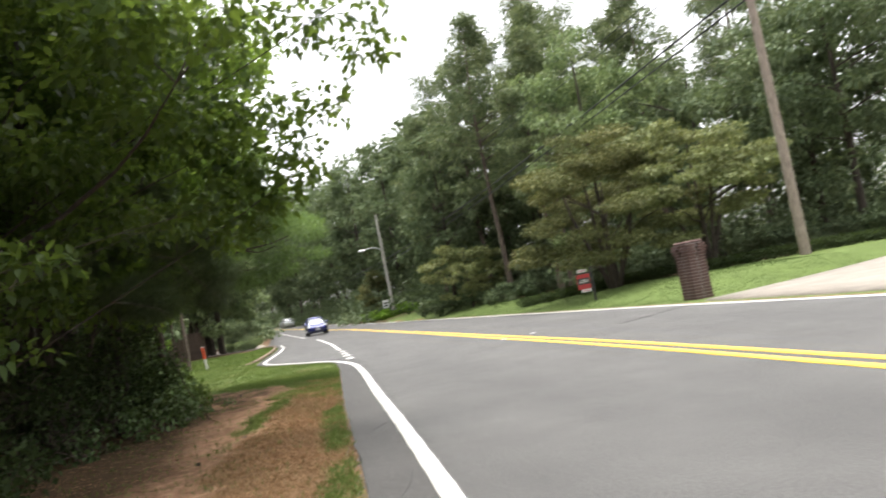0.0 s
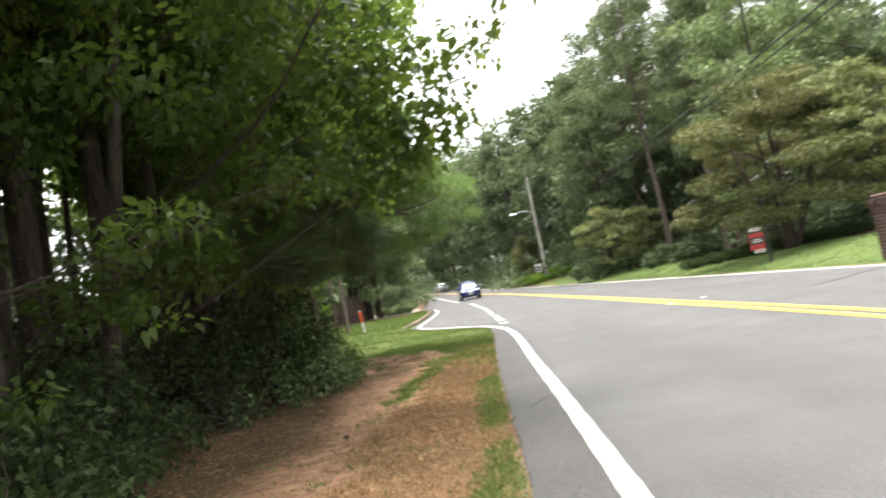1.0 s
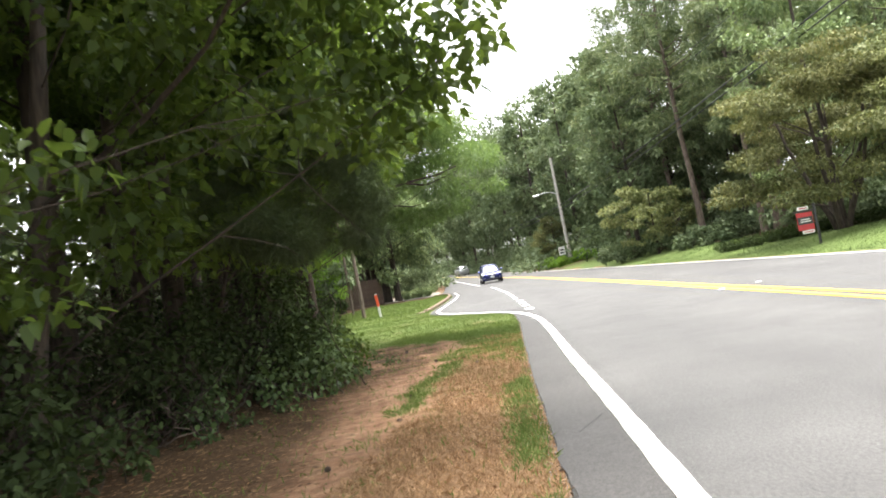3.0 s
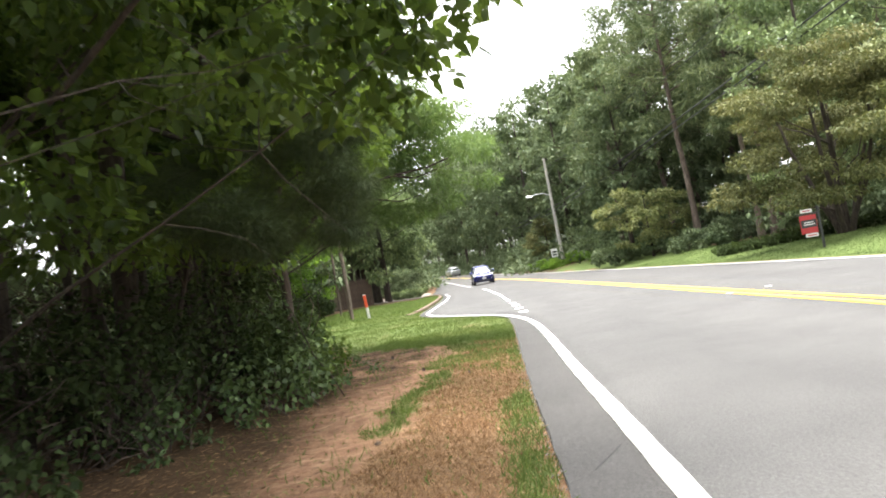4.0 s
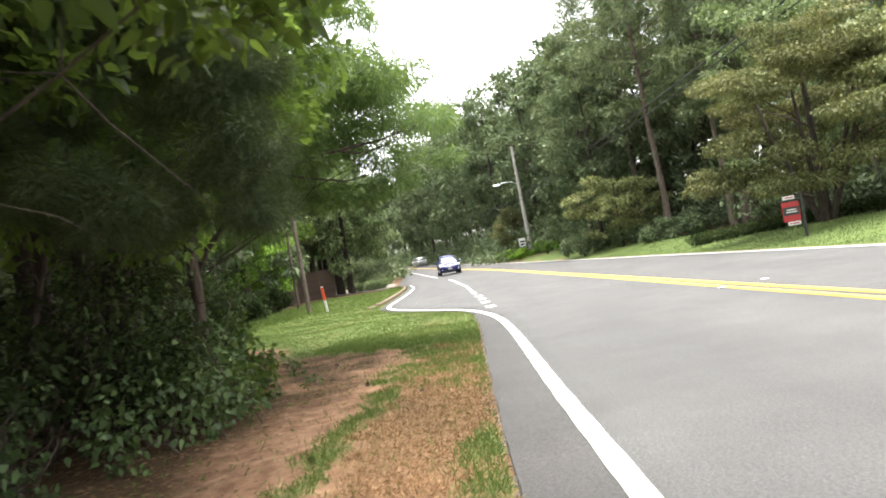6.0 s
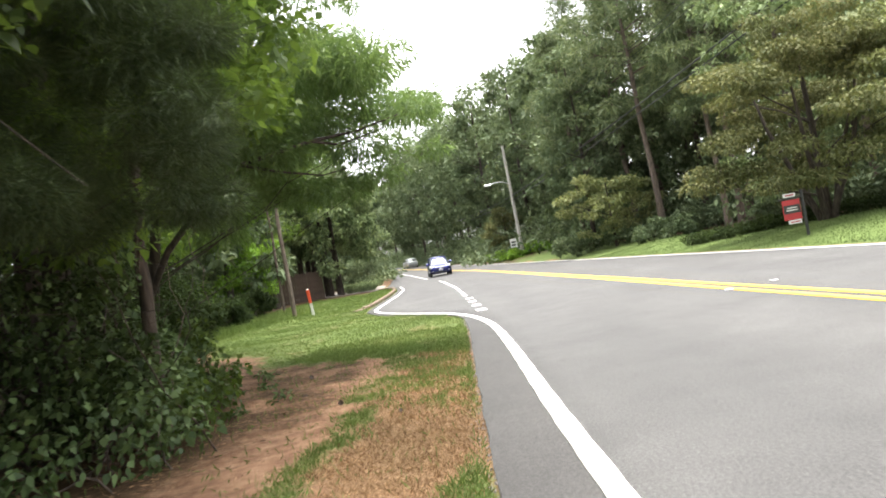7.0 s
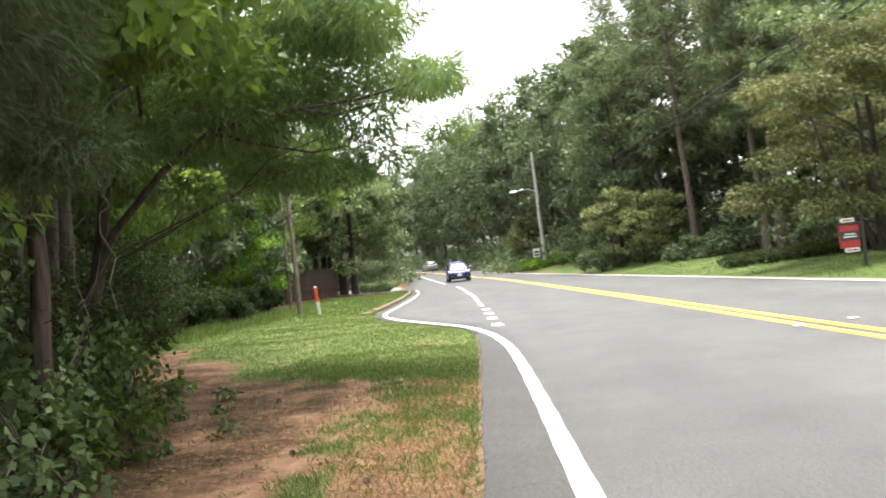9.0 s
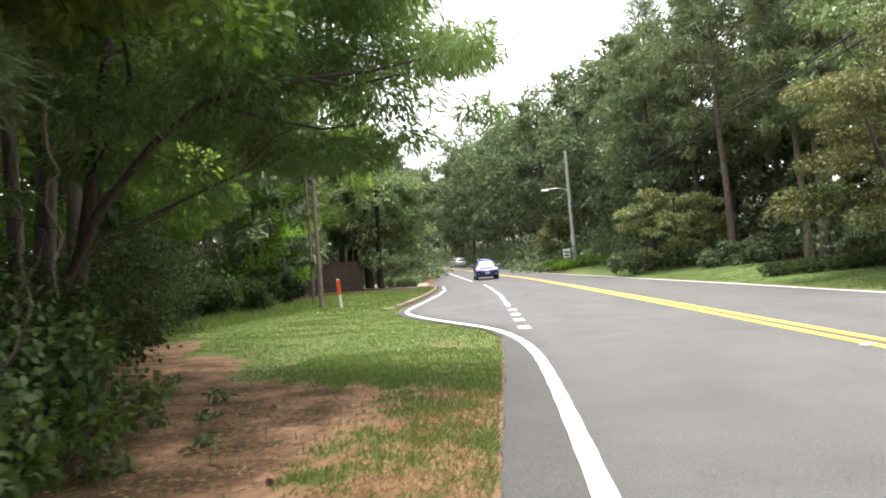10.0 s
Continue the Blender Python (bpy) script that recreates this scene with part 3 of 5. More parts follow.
    if keep is not None:
        ok = keep(pos[:, 0] + x, pos[:, 1] + y, pos[:, 2] + base.location.z)
        pos, out = pos[ok], out[ok]
    if broad:
        v, f = broad_leaf_arrays(rng, pos, out, leaf_len, leaf_wid, droop)
    else:
        v, f = leaf_arrays(rng, pos, out, leaf_len, leaf_wid, droop, up=0.3 if needles else 0.9, wild=0.8 if needles else 0.6)
    mesh_part("crown", from_arrays("crown", v, f), leaf, base)
    return base


def build_shrub(name, x, y, H, r, seed, leaf, label, category="shrub", leaves=5000, leaf_len=0.09, leaf_wid=0.055, keep=None, squash=(1, 1), group="", stems=7, clumps=16):
    """A bush to the ground: thin stems and leaf clumps."""
    rng = np.random.default_rng(seed)
    base = thing(name, pose(x, y, height(x, y) - 0.02), label, category, group)
    n = clumps
    u = unit(rng.normal(size=(n, 3)))
    centres = u * rng.uniform(0.3, 1, (n, 1)) ** 0.5 * np.array([r * squash[0] * 0.95, r * squash[1] * 0.95, H * 0.45]) + np.array([0, 0, H * 0.5])
    radii = min(r, H) * 0.27 * rng.uniform(0.5, 1.5, (n, 1)) * np.array([[1, 1, 0.75]])
    for k in range(stems):
        c = centres[k % n]
        v, f = tube(stem_line(rng, rng.normal(size=3) * np.array([0.2, 0.2, 0]) * r, c, 0.04 * min(1, H), 6), np.linspace(1, 0.35, 6) * 0.011 * min(max(0.4, H), 1.6), 5)
        mesh_part("stem", from_arrays("stem", v, f), BARK_DARK, base, smooth=True)
    pos, out = clump_points(rng, centres, radii, leaves)
    ok = pos[:, 2] > 0.03
    if keep is not None:
        ok &= keep(pos[:, 0] + x, pos[:, 1] + y, pos[:, 2])
    v, f = leaf_arrays(rng, pos[ok], out[ok], leaf_len, leaf_wid, 0.3)
    mesh_part("foliage", from_arrays("foliage", v, f), leaf, base)
    return base


def walkway(x, y, z):
    """True where leaves may hang: outside the walker's way, with an uneven rim over the road."""
    wob = 0.28 * np.sin(y * 3.1 + z * 2.3) + 0.22 * np.sin(y * 7.7 - z * 5.1) + 0.12 * np.sin(z * 13 + y * 11)
    low = np.interp(y, [0, 5, 7, 9, 11, 14, 18], [2.9, 2.3, 1.75, 1.75, 1.65, 1.75, 2.0]) + 0.3 * wob
    edge = np.interp(y, [0, 4, 6, 9, 12, 14, 18], [-1.45, -1.35, -1.3, -1.75, -1.9, -2.1, -2.8])
    ahead = np.interp(z, [1.5, 2.0, 2.5, 3.0, 4.0, 6.0], [-1.0, -0.3, 0.15, 0.4, 1.1, 1.6])
    middle = np.interp(z, [1.5, 2.2, 2.6, 3.5, 5.0, 8.0], [-1.9, -1.4, -1.2, -0.95, -0.45, 0.2])
    beyond = np.interp(z, [1.8, 2.3, 3.3, 3.7, 5.0, 8.0], [-1.0, 0.05, 0.0, -0.7, -0.9, -0.8])
    rim = np.where(y < 5.9, -0.9 + 0.25 * z - 0.5, np.where(y < 8.3, ahead, np.where(y < 13.6, middle, beyond))) + np.where(y < 13.6, 0.55, 0.2) * wob
    return ((x < edge - 0.55 * np.clip(low - z, 0, 1.2)) | (z > low + np.where(y > 13, 0.15, 0.35) * np.clip(x - edge, 0, 1.6))) & (x < rim)


MAPLE = "broadleaf tree with large green leaves overhanging the verge"
near = dict(bark=BARK_DARK, label=MAPLE, keep=walkway, group="trees along the verge", broad=True)
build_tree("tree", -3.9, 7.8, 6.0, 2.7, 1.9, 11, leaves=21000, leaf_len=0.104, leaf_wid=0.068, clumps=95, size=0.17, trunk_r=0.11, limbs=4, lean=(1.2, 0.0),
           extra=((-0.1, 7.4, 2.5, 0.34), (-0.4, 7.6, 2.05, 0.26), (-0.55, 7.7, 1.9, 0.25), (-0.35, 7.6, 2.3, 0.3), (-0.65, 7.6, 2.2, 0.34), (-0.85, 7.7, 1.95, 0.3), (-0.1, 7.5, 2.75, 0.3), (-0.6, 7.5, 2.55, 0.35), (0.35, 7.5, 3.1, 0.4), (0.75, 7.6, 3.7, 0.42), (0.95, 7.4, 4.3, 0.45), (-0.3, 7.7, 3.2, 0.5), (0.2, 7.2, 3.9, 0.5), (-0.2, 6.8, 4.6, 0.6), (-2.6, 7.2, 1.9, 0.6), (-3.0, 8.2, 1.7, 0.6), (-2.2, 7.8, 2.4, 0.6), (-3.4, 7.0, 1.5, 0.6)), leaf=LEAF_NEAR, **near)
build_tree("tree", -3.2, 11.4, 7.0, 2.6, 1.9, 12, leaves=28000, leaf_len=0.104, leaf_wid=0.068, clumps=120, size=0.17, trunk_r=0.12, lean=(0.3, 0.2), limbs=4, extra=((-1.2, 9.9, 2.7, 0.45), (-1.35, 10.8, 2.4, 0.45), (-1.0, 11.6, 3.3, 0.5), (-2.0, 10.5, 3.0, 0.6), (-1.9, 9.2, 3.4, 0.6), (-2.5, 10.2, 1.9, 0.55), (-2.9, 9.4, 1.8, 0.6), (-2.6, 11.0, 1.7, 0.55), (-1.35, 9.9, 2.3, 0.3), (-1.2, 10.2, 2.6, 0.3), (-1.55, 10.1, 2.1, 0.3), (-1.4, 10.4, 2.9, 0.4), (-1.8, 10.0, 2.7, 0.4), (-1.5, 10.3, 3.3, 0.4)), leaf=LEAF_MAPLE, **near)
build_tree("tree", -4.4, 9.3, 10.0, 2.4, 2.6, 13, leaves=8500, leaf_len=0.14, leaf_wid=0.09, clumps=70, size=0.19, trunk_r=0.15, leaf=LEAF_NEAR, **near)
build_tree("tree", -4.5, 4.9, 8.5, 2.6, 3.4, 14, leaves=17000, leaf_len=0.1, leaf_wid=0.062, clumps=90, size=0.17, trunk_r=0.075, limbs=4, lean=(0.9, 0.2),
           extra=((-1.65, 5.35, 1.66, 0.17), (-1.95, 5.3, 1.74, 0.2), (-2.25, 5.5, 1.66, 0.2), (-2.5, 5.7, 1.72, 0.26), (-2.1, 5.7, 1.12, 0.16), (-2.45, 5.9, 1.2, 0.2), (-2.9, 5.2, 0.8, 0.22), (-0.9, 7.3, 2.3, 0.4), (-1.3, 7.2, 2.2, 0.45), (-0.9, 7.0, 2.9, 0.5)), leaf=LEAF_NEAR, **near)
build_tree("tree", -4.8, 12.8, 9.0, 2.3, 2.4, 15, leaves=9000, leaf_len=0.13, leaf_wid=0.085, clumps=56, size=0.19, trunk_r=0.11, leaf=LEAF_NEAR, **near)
mimosa = build_tree("mimosa_tree", -3.9, 14.4, 5.2, 2.7, 1.9, 16, leaf=LEAF_MIMOSA, bark=BARK_DARK, label="feathery-leaved mimosa tree arching over the verge", keep=walkway, leaves=70000, leaf_len=0.12, leaf_wid=0.019, clumps=110, size=0.18, trunk_r=0.085, lean=(1.1, 0.3), droop=0.5, flat=0.35,
           extra=((-0.3, 15.2, 3.0, 0.5), (-0.2, 14.2, 2.75, 0.45), (-0.65, 15.8, 3.2, 0.55), (-0.35, 16.2, 3.2, 0.4), (-1.0, 14.6, 2.5, 0.55), (-0.2, 15.0, 2.4, 0.3), (-1.5, 15.2, 2.9, 0.6), (-3.4, 14.6, 2.2, 0.6), (-3.0, 14.9, 3.0, 0.7), (-2.4, 14.9, 2.5, 0.6), (-2.0, 15.3, 2.2, 0.55), (-1.5, 14.9, 2.1, 0.5), (-2.6, 15.4, 3.6, 0.7), (-1.9, 15.0, 3.4, 0.65), (-1.2, 15.2, 3.6, 0.55), (-3.6, 15.4, 3.8, 0.8), (-0.9, 14.9, 2.2, 0.4), (-3.2, 15.8, 1.9, 0.5), (-2.7, 14.4, 2.0, 0.4)))
bough = np.array([(-3.75, 14.3, 1.1), (-3.3, 14.1, 1.7), (-2.75, 14.0, 2.2), (-2.3, 14.0, 2.5), (-1.5, 14.1, 2.64), (-1.0, 14.3, 2.7), (-0.45, 14.7, 2.9)]) - np.array(mimosa.location)
v, f = join_arrays([tube(bough, np.linspace(0.045, 0.008, 7), 7), tube(bough[4] + np.array([(0, 0, 0), (0.3, 0.1, -0.08), (0.6, 0.3, 0.02), (0.8, 0.5, 0.1)]), [0.018, 0.014, 0.01, 0.005], 6), tube(bough[3] + np.array([(0, 0, 0), (0.35, 0.3, -0.1), (0.8, 0.5, -0.2), (1.1, 0.8, -0.12)]), [0.02, 0.015, 0.01, 0.005], 6)])
mesh_part("bough", from_arrays("bough", v, f), BARK_DARK, mimosa, "long dark arching bough", True)


def canopy_room(x, y, z):
    """High crowns stop short of the road, with an uneven rim."""
    return x < np.interp(y, [2, 4.5, 6, 8.3, 9.3, 14], [-2.0, -1.9, -1.7, -1.8, -2.4, -2.5]) + 0.3 * np.sin(y * 1.7 + z) + 0.2 * np.sin(y * 4.3 - z * 2)


# Crowns above the view, added to shade the verge and the lower leaves.
TALL = "tall dark-trunked tree with an unseen high crown added to shade the verge"
for k, (x, y, h, tr) in enumerate(((-4.75, 8.3, 13.0, 0.17), (-5.5, 9.9, 12.5, 0.15), (-3.55, 9.9, 12.0, 0.13), (-4.3, 4.1, 12.5, 0.14), (-4.5, 13.3, 12.5, 0.14), (-5.6, 16.8, 12.0, 0.14), (-4.9, 1.0, 12.0, 0.14), (-3.9, 6.4, 12.0, 0.07), (-7.4, 20.5, 12.5, 0.15))):
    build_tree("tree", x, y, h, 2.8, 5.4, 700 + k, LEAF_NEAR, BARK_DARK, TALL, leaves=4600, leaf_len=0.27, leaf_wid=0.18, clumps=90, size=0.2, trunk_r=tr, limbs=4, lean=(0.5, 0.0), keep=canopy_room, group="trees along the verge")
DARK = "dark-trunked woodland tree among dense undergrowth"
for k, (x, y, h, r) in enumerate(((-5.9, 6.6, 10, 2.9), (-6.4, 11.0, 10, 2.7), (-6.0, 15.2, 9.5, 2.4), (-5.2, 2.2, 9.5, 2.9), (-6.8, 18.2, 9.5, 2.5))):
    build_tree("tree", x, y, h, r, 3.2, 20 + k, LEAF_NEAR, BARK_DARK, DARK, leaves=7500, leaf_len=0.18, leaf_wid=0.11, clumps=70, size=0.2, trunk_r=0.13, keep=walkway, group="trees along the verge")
# the wood carried on unseen behind the start of the walk, added to block light
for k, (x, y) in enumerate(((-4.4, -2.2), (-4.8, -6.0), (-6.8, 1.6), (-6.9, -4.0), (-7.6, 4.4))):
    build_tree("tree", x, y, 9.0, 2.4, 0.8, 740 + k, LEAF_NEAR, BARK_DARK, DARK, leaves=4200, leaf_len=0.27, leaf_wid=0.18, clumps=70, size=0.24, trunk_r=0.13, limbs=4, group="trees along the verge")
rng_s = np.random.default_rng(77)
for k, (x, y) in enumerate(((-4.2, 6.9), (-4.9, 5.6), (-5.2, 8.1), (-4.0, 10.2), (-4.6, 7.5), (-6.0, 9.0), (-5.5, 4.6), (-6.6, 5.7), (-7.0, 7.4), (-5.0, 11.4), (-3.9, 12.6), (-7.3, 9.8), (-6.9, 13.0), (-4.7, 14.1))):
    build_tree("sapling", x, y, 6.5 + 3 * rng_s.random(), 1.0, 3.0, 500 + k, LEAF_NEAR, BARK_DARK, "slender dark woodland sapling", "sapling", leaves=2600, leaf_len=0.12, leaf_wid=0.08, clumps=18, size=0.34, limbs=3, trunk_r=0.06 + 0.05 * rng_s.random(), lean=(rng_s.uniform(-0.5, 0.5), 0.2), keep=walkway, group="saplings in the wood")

UNDER = "leafy undergrowth shrub at the edge of the wood"
for k, (x, y, h, r, n) in enumerate(((-3.05, 10.9, 1.5, 0.7, 7000), (-3.0, 12.7, 1.0, 0.5, 4000), (-3.5, 9.3, 1.5, 0.8, 7000), (-3.95, 8.0, 1.4, 0.75, 6000), (-3.6, 6.5, 1.2, 0.75, 6000), (-3.2, 5.4, 0.9, 0.6, 4500), (-3.7, 13.3, 1.5, 0.9, 6000), (-3.0, 4.6, 0.7, 0.6, 3500),
                                       (-4.4, 15.4, 1.3, 0.9, 5000), (-5.4, 17.3, 1.3, 1.0, 5000), (-4.6, 10.8, 1.9, 1.0, 5000), (-5.0, 8.6, 1.6, 0.9, 4000), (-3.0, 3.4, 0.6, 0.5, 2500), (-2.75, 5.6, 0.4, 0.4, 1500), (-2.85, 6.3, 0.45, 0.42, 1700), (-3.1, 7.2, 0.5, 0.45, 1800), (-2.55, 4.9, 0.4, 0.35, 1300), (-3.5, 12.0, 2.3, 0.7, 6000), (-6.7, 20.8, 2.3, 1.2, 9000), (-7.6, 23.8, 2.4, 1.3, 9000), (-5.6, 18.6, 1.9, 1.0, 8000))):
    # Paler leaves on shrubs near the clearing carry its light in their colour.
    build_shrub("shrub", x, y, h, r, 40 + k, LEAF_IVY if y > 11.5 and x > -3.6 else LEAF_SHADED, UNDER, leaves=int(n * (0.22 if y < 8.5 else 0.36)), leaf_len=0.075, leaf_wid=0.05, group="undergrowth", clumps=46, stems=12)
for k, (x, y) in enumerate(((-2.0, 12.8), (-2.75, 9.2), (-2.7, 13.6), (-3.0, 14.2), (-2.3, 12.3), (-3.0, 7.7), (-2.85, 8.5), (-3.2, 6.9), (-2.5, 9.7), (-3.3, 15.2), (-2.9, 5.9), (-2.6, 14.6), (-3.6, 15.8), (-2.4, 13.9))):
    build_shrub("weed", x, y, 0.12, 0.13, 600 + k, LEAF_IVY, "small broad-leaved weed on the clay", "weed", leaves=60, leaf_len=0.07, leaf_wid=0.028, group="weeds on the verge", stems=3, clumps=6)

def bough_room(x, y, z):
    return walkway(x, y, z) | ((x < -0.7) & (y > 9.0) & (y < 10.4) & (z > 1.4))


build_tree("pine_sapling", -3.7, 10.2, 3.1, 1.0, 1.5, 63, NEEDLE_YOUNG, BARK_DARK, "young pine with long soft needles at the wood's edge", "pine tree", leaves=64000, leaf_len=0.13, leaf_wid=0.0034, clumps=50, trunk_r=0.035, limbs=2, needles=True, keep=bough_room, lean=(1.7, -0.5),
           extra=((-1.12, 9.3, 1.86, 0.13), (-1.3, 9.35, 1.75, 0.16), (-1.5, 9.4, 1.95, 0.18), (-1.42, 9.5, 1.6, 0.14), (-1.75, 9.5, 1.8, 0.2), (-1.95, 9.6, 1.65, 0.2), (-2.2, 9.7, 1.9, 0.25), (-1.25, 9.3, 2.0, 0.12), (-2.0, 9.6, 2.1, 0.2)))

# vine-hung snag beside the clearing


def vine_thicket(x, y, seed, lobes, leaves, label):
    """Heart-leaved vines over a mound: looping stems, leaf sprays and strands that hang."""
    rng = np.random.default_rng(seed)
    base = thing("vine_thicket", pose(x, y, height(x, y) - 0.02), label, "vine", "vine thickets")
    c = np.array([l[:3] for l in lobes], float) - [x, y, 0]
    r = np.array([l[3:] for l in lobes], float)
    for k in range(26):
        a = c[rng.integers(len(c))] * [1, 1, 0] + [*rng.normal(size=2) * 0.18, 0]
        e = c[rng.integers(len(c))] + rng.normal(size=3) * 0.25
        v, f = tube(stem_line(rng, a, e, 0.07, 9), np.linspace(0.007, 0.003, 9), 5)
        mesh_part("stem", from_arrays("stem", v, f), TWIG if k % 3 else BARK_PINE, base, smooth=True)
    pos, out = clump_points(rng, c, r, leaves)
    pos = pos[pos[:, 2] > 0.03]
    v, f = broad_leaf_arrays(rng, pos, out[:len(pos)], 0.062, 0.048, 0.5)
    mesh_part("foliage", from_arrays("foliage", v, f), LEAF_IVY, base)


vine_thicket(-2.75, 10.9, 61, ((-2.35, 10.6, 0.3, 0.4, 0.4, 0.3), (-2.55, 11.2, 0.5, 0.42, 0.4, 0.4), (-2.8, 10.5, 0.6, 0.4, 0.35, 0.45), (-2.75, 11.2, 1.0, 0.3, 0.3, 0.4), (-2.6, 11.6, 0.4, 0.4, 0.4, 0.3), (-3.0, 10.8, 1.3, 0.35, 0.35, 0.5), (-2.2, 11.0, 0.2, 0.28, 0.3, 0.18), (-2.75, 11.7, 1.6, 0.25, 0.25, 0.4), (-2.9, 12.2, 0.6, 0.4, 0.4, 0.4), (-2.65, 9.9, 0.3, 0.35, 0.3, 0.25)), 2500, "tangle of heart-leaved vines climbing a dead snag")
vine_thicket(-3.3, 12.9, 62, ((-3.0, 12.8, 0.3, 0.35, 0.4, 0.3), (-3.4, 13.1, 0.6, 0.45, 0.4, 0.5), (-3.6, 13.6, 0.4, 0.5, 0.4, 0.35), (-3.4, 12.5, 1.1, 0.3, 0.3, 0.4)), 1500, "low heart-leaved vines at the clearing's corner")
vine_thicket(-3.3, 9.0, 64, ((-3.1, 9.2, 0.25, 0.35, 0.4, 0.2), (-3.5, 8.9, 0.5, 0.3, 0.4, 0.4), (-3.3, 9.7, 0.6, 0.35, 0.4, 0.5)), 700, "sparse heart-leaved vines along the wood's foot")
snag = thing("dead_snag", pose(-2.62, 11.75, height(-2.62, 11.75) - 0.05), "broken reddish-brown dead trunk hung with vines", "dead tree")
v, f = tube(stem_line(np.random.default_rng(65), (0, 0, 0), (0.08, 0.1, 2.5), 0.03, 9), np.linspace(0.07, 0.04, 9), 9)
mesh_part("trunk", from_arrays("trunk", v, f), TWIG, snag, smooth=True)
rng_h = np.random.default_rng(66)
for k in range(9):
    x, y, z = rng_h.uniform(-3.0, -2.1), rng_h.uniform(10.6, 12.2), rng_h.uniform(1.9, 2.7)
    drop = rng_h.uniform(0.5, 1.2)
    v, f = tube(stem_line(rng_h, (x + 2.62, y - 11.75, z), (x + 2.62 + rng_h.normal() * 0.15, y - 11.75 + rng_h.normal() * 0.15, z - drop), 0.06, 9), np.linspace(0.006, 0.003, 9), 5)
    mesh_part("hanging_vine", from_arrays("hanging_vine", v, f), BARK_PINE, snag, "pale dry hanging vine" if k == 0 else "", True)

for k, (x, y, h, r, n) in enumerate(((-2.5, 12.2, 0.6, 0.35, 420), (-2.8, 13.0, 0.9, 0.45, 650), (-2.4, 11.6, 0.5, 0.3, 320))):
    build_shrub("shrub", x, y, h, r, 660 + k, LEAF_NEAR, "small green shrub at the corner of the thicket", leaves=n, leaf_len=0.075, leaf_wid=0.05, group="undergrowth", clumps=34, stems=9)

# dead twigs tangled through the undergrowth
rng_t = np.random.default_rng(88)
tp = np.c_[rng_t.uniform(-4.8, -2.5, 8000), rng_t.uniform(3.5, 13.0, 8000), rng_t.uniform(0.02, 1.0, 8000) ** 1.3 * 2.4]
tp = tp[tp[:, 0] < np.interp(tp[:, 1], [3.5, 6.5, 8, 9, 12, 13], [-3.9, -3.6, -3.1, -2.95, -2.7, -3.1]) + 0.12 * rng_t.normal(size=len(tp))]
v, f = leaf_arrays(rng_t, tp, rng_t.normal(size=tp.shape), 0.36, 0.0075, 0.3, 0.3, 0.6)
tagged(mesh_part("dead_twigs", from_arrays("dead_twigs", v, f), TWIG), "tangle of dead brown twigs in the undergrowth", "twigs", kind="stuff")

# far and middle trees: a few kinds, built once and repeated
WOOD = "tall broadleaf woodland tree with a full crown"
far_kinds = []
for k in range(3):
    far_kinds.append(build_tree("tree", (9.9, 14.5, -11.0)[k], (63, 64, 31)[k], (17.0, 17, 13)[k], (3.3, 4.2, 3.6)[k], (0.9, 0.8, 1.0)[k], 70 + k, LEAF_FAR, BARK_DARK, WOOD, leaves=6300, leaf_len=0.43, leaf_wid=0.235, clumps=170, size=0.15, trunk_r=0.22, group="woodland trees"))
PINE = "tall pine with a bare trunk and a high crown"
pine_kinds = []
for k in range(2):
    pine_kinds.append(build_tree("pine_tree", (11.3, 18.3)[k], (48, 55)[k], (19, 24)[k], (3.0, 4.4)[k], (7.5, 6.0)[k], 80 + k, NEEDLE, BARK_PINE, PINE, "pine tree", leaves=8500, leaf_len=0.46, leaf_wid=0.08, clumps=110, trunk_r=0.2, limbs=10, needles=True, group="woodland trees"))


def repeat(kind, spots, seed):
    rng = np.random.default_rng(seed)
    for x, y, s in spots:
        copy_thing(kind, pose(x, y, height(x, y) - 0.05, 0, 0, rng.uniform(0, 360)) @ Matrix.Diagonal((s * rng.uniform(0.9, 1.1), s * rng.uniform(0.9, 1.1), s, 1)))


repeat(far_kinds[0], ((9.7, 67.5, 1.1), (6.8, 76, 1.06), (13, 74, 1.1), (4.0, 92, 1.1), (20, 66, 1.0), (-2.0, 120, 1.22), (26, 52, 0.85), (30, 40, 0.8), (5, 125, 1.2), (-9, 150, 1.32)), 1)
repeat(far_kinds[1], ((8.6, 54.5, 0.75), (15.5, 53, 0.9), (22, 47, 0.9), (1.5, 106, 1.22), (-6, 135, 1.25), (10, 88, 1.1), (28, 31, 0.85), (34, 24, 0.9), (23.5, 33, 0.8), (-10, 165, 1.1), (-14, 195, 1.2), (-20, 225, 1.3), (-36, 240, 1.3), (-50, 255, 1.3)), 2)
repeat(far_kinds[2], ((-10.4, 25.5, 0.8), (-9.8, 37, 0.85), (-14.5, 45, 1.0), (-14, 64, 1.05), (-13, 74, 1.05), (-13.5, 86, 1.1), (-16, 100, 1.1), (-20, 116, 1.1), (-25, 134, 1.2), (-31, 152, 1.2), (-37, 172, 1.2), (-50, 190, 1.3), (-19, 78, 1.2), (-22, 95, 1.2), (-14, 20, 0.9), (-12, 12, 0.9), (-13, 5, 0.9), (-15, 36, 1.0), (-17, 52, 1.1), (-20, 68, 1.2),
                         (-8, -9, 0.9), (-11, -3, 0.9), (-6, -16, 0.9), (14, -12, 0.9), (26, 6, 0.9), (30, 14, 0.9), (0, -46, 1.2)), 3)
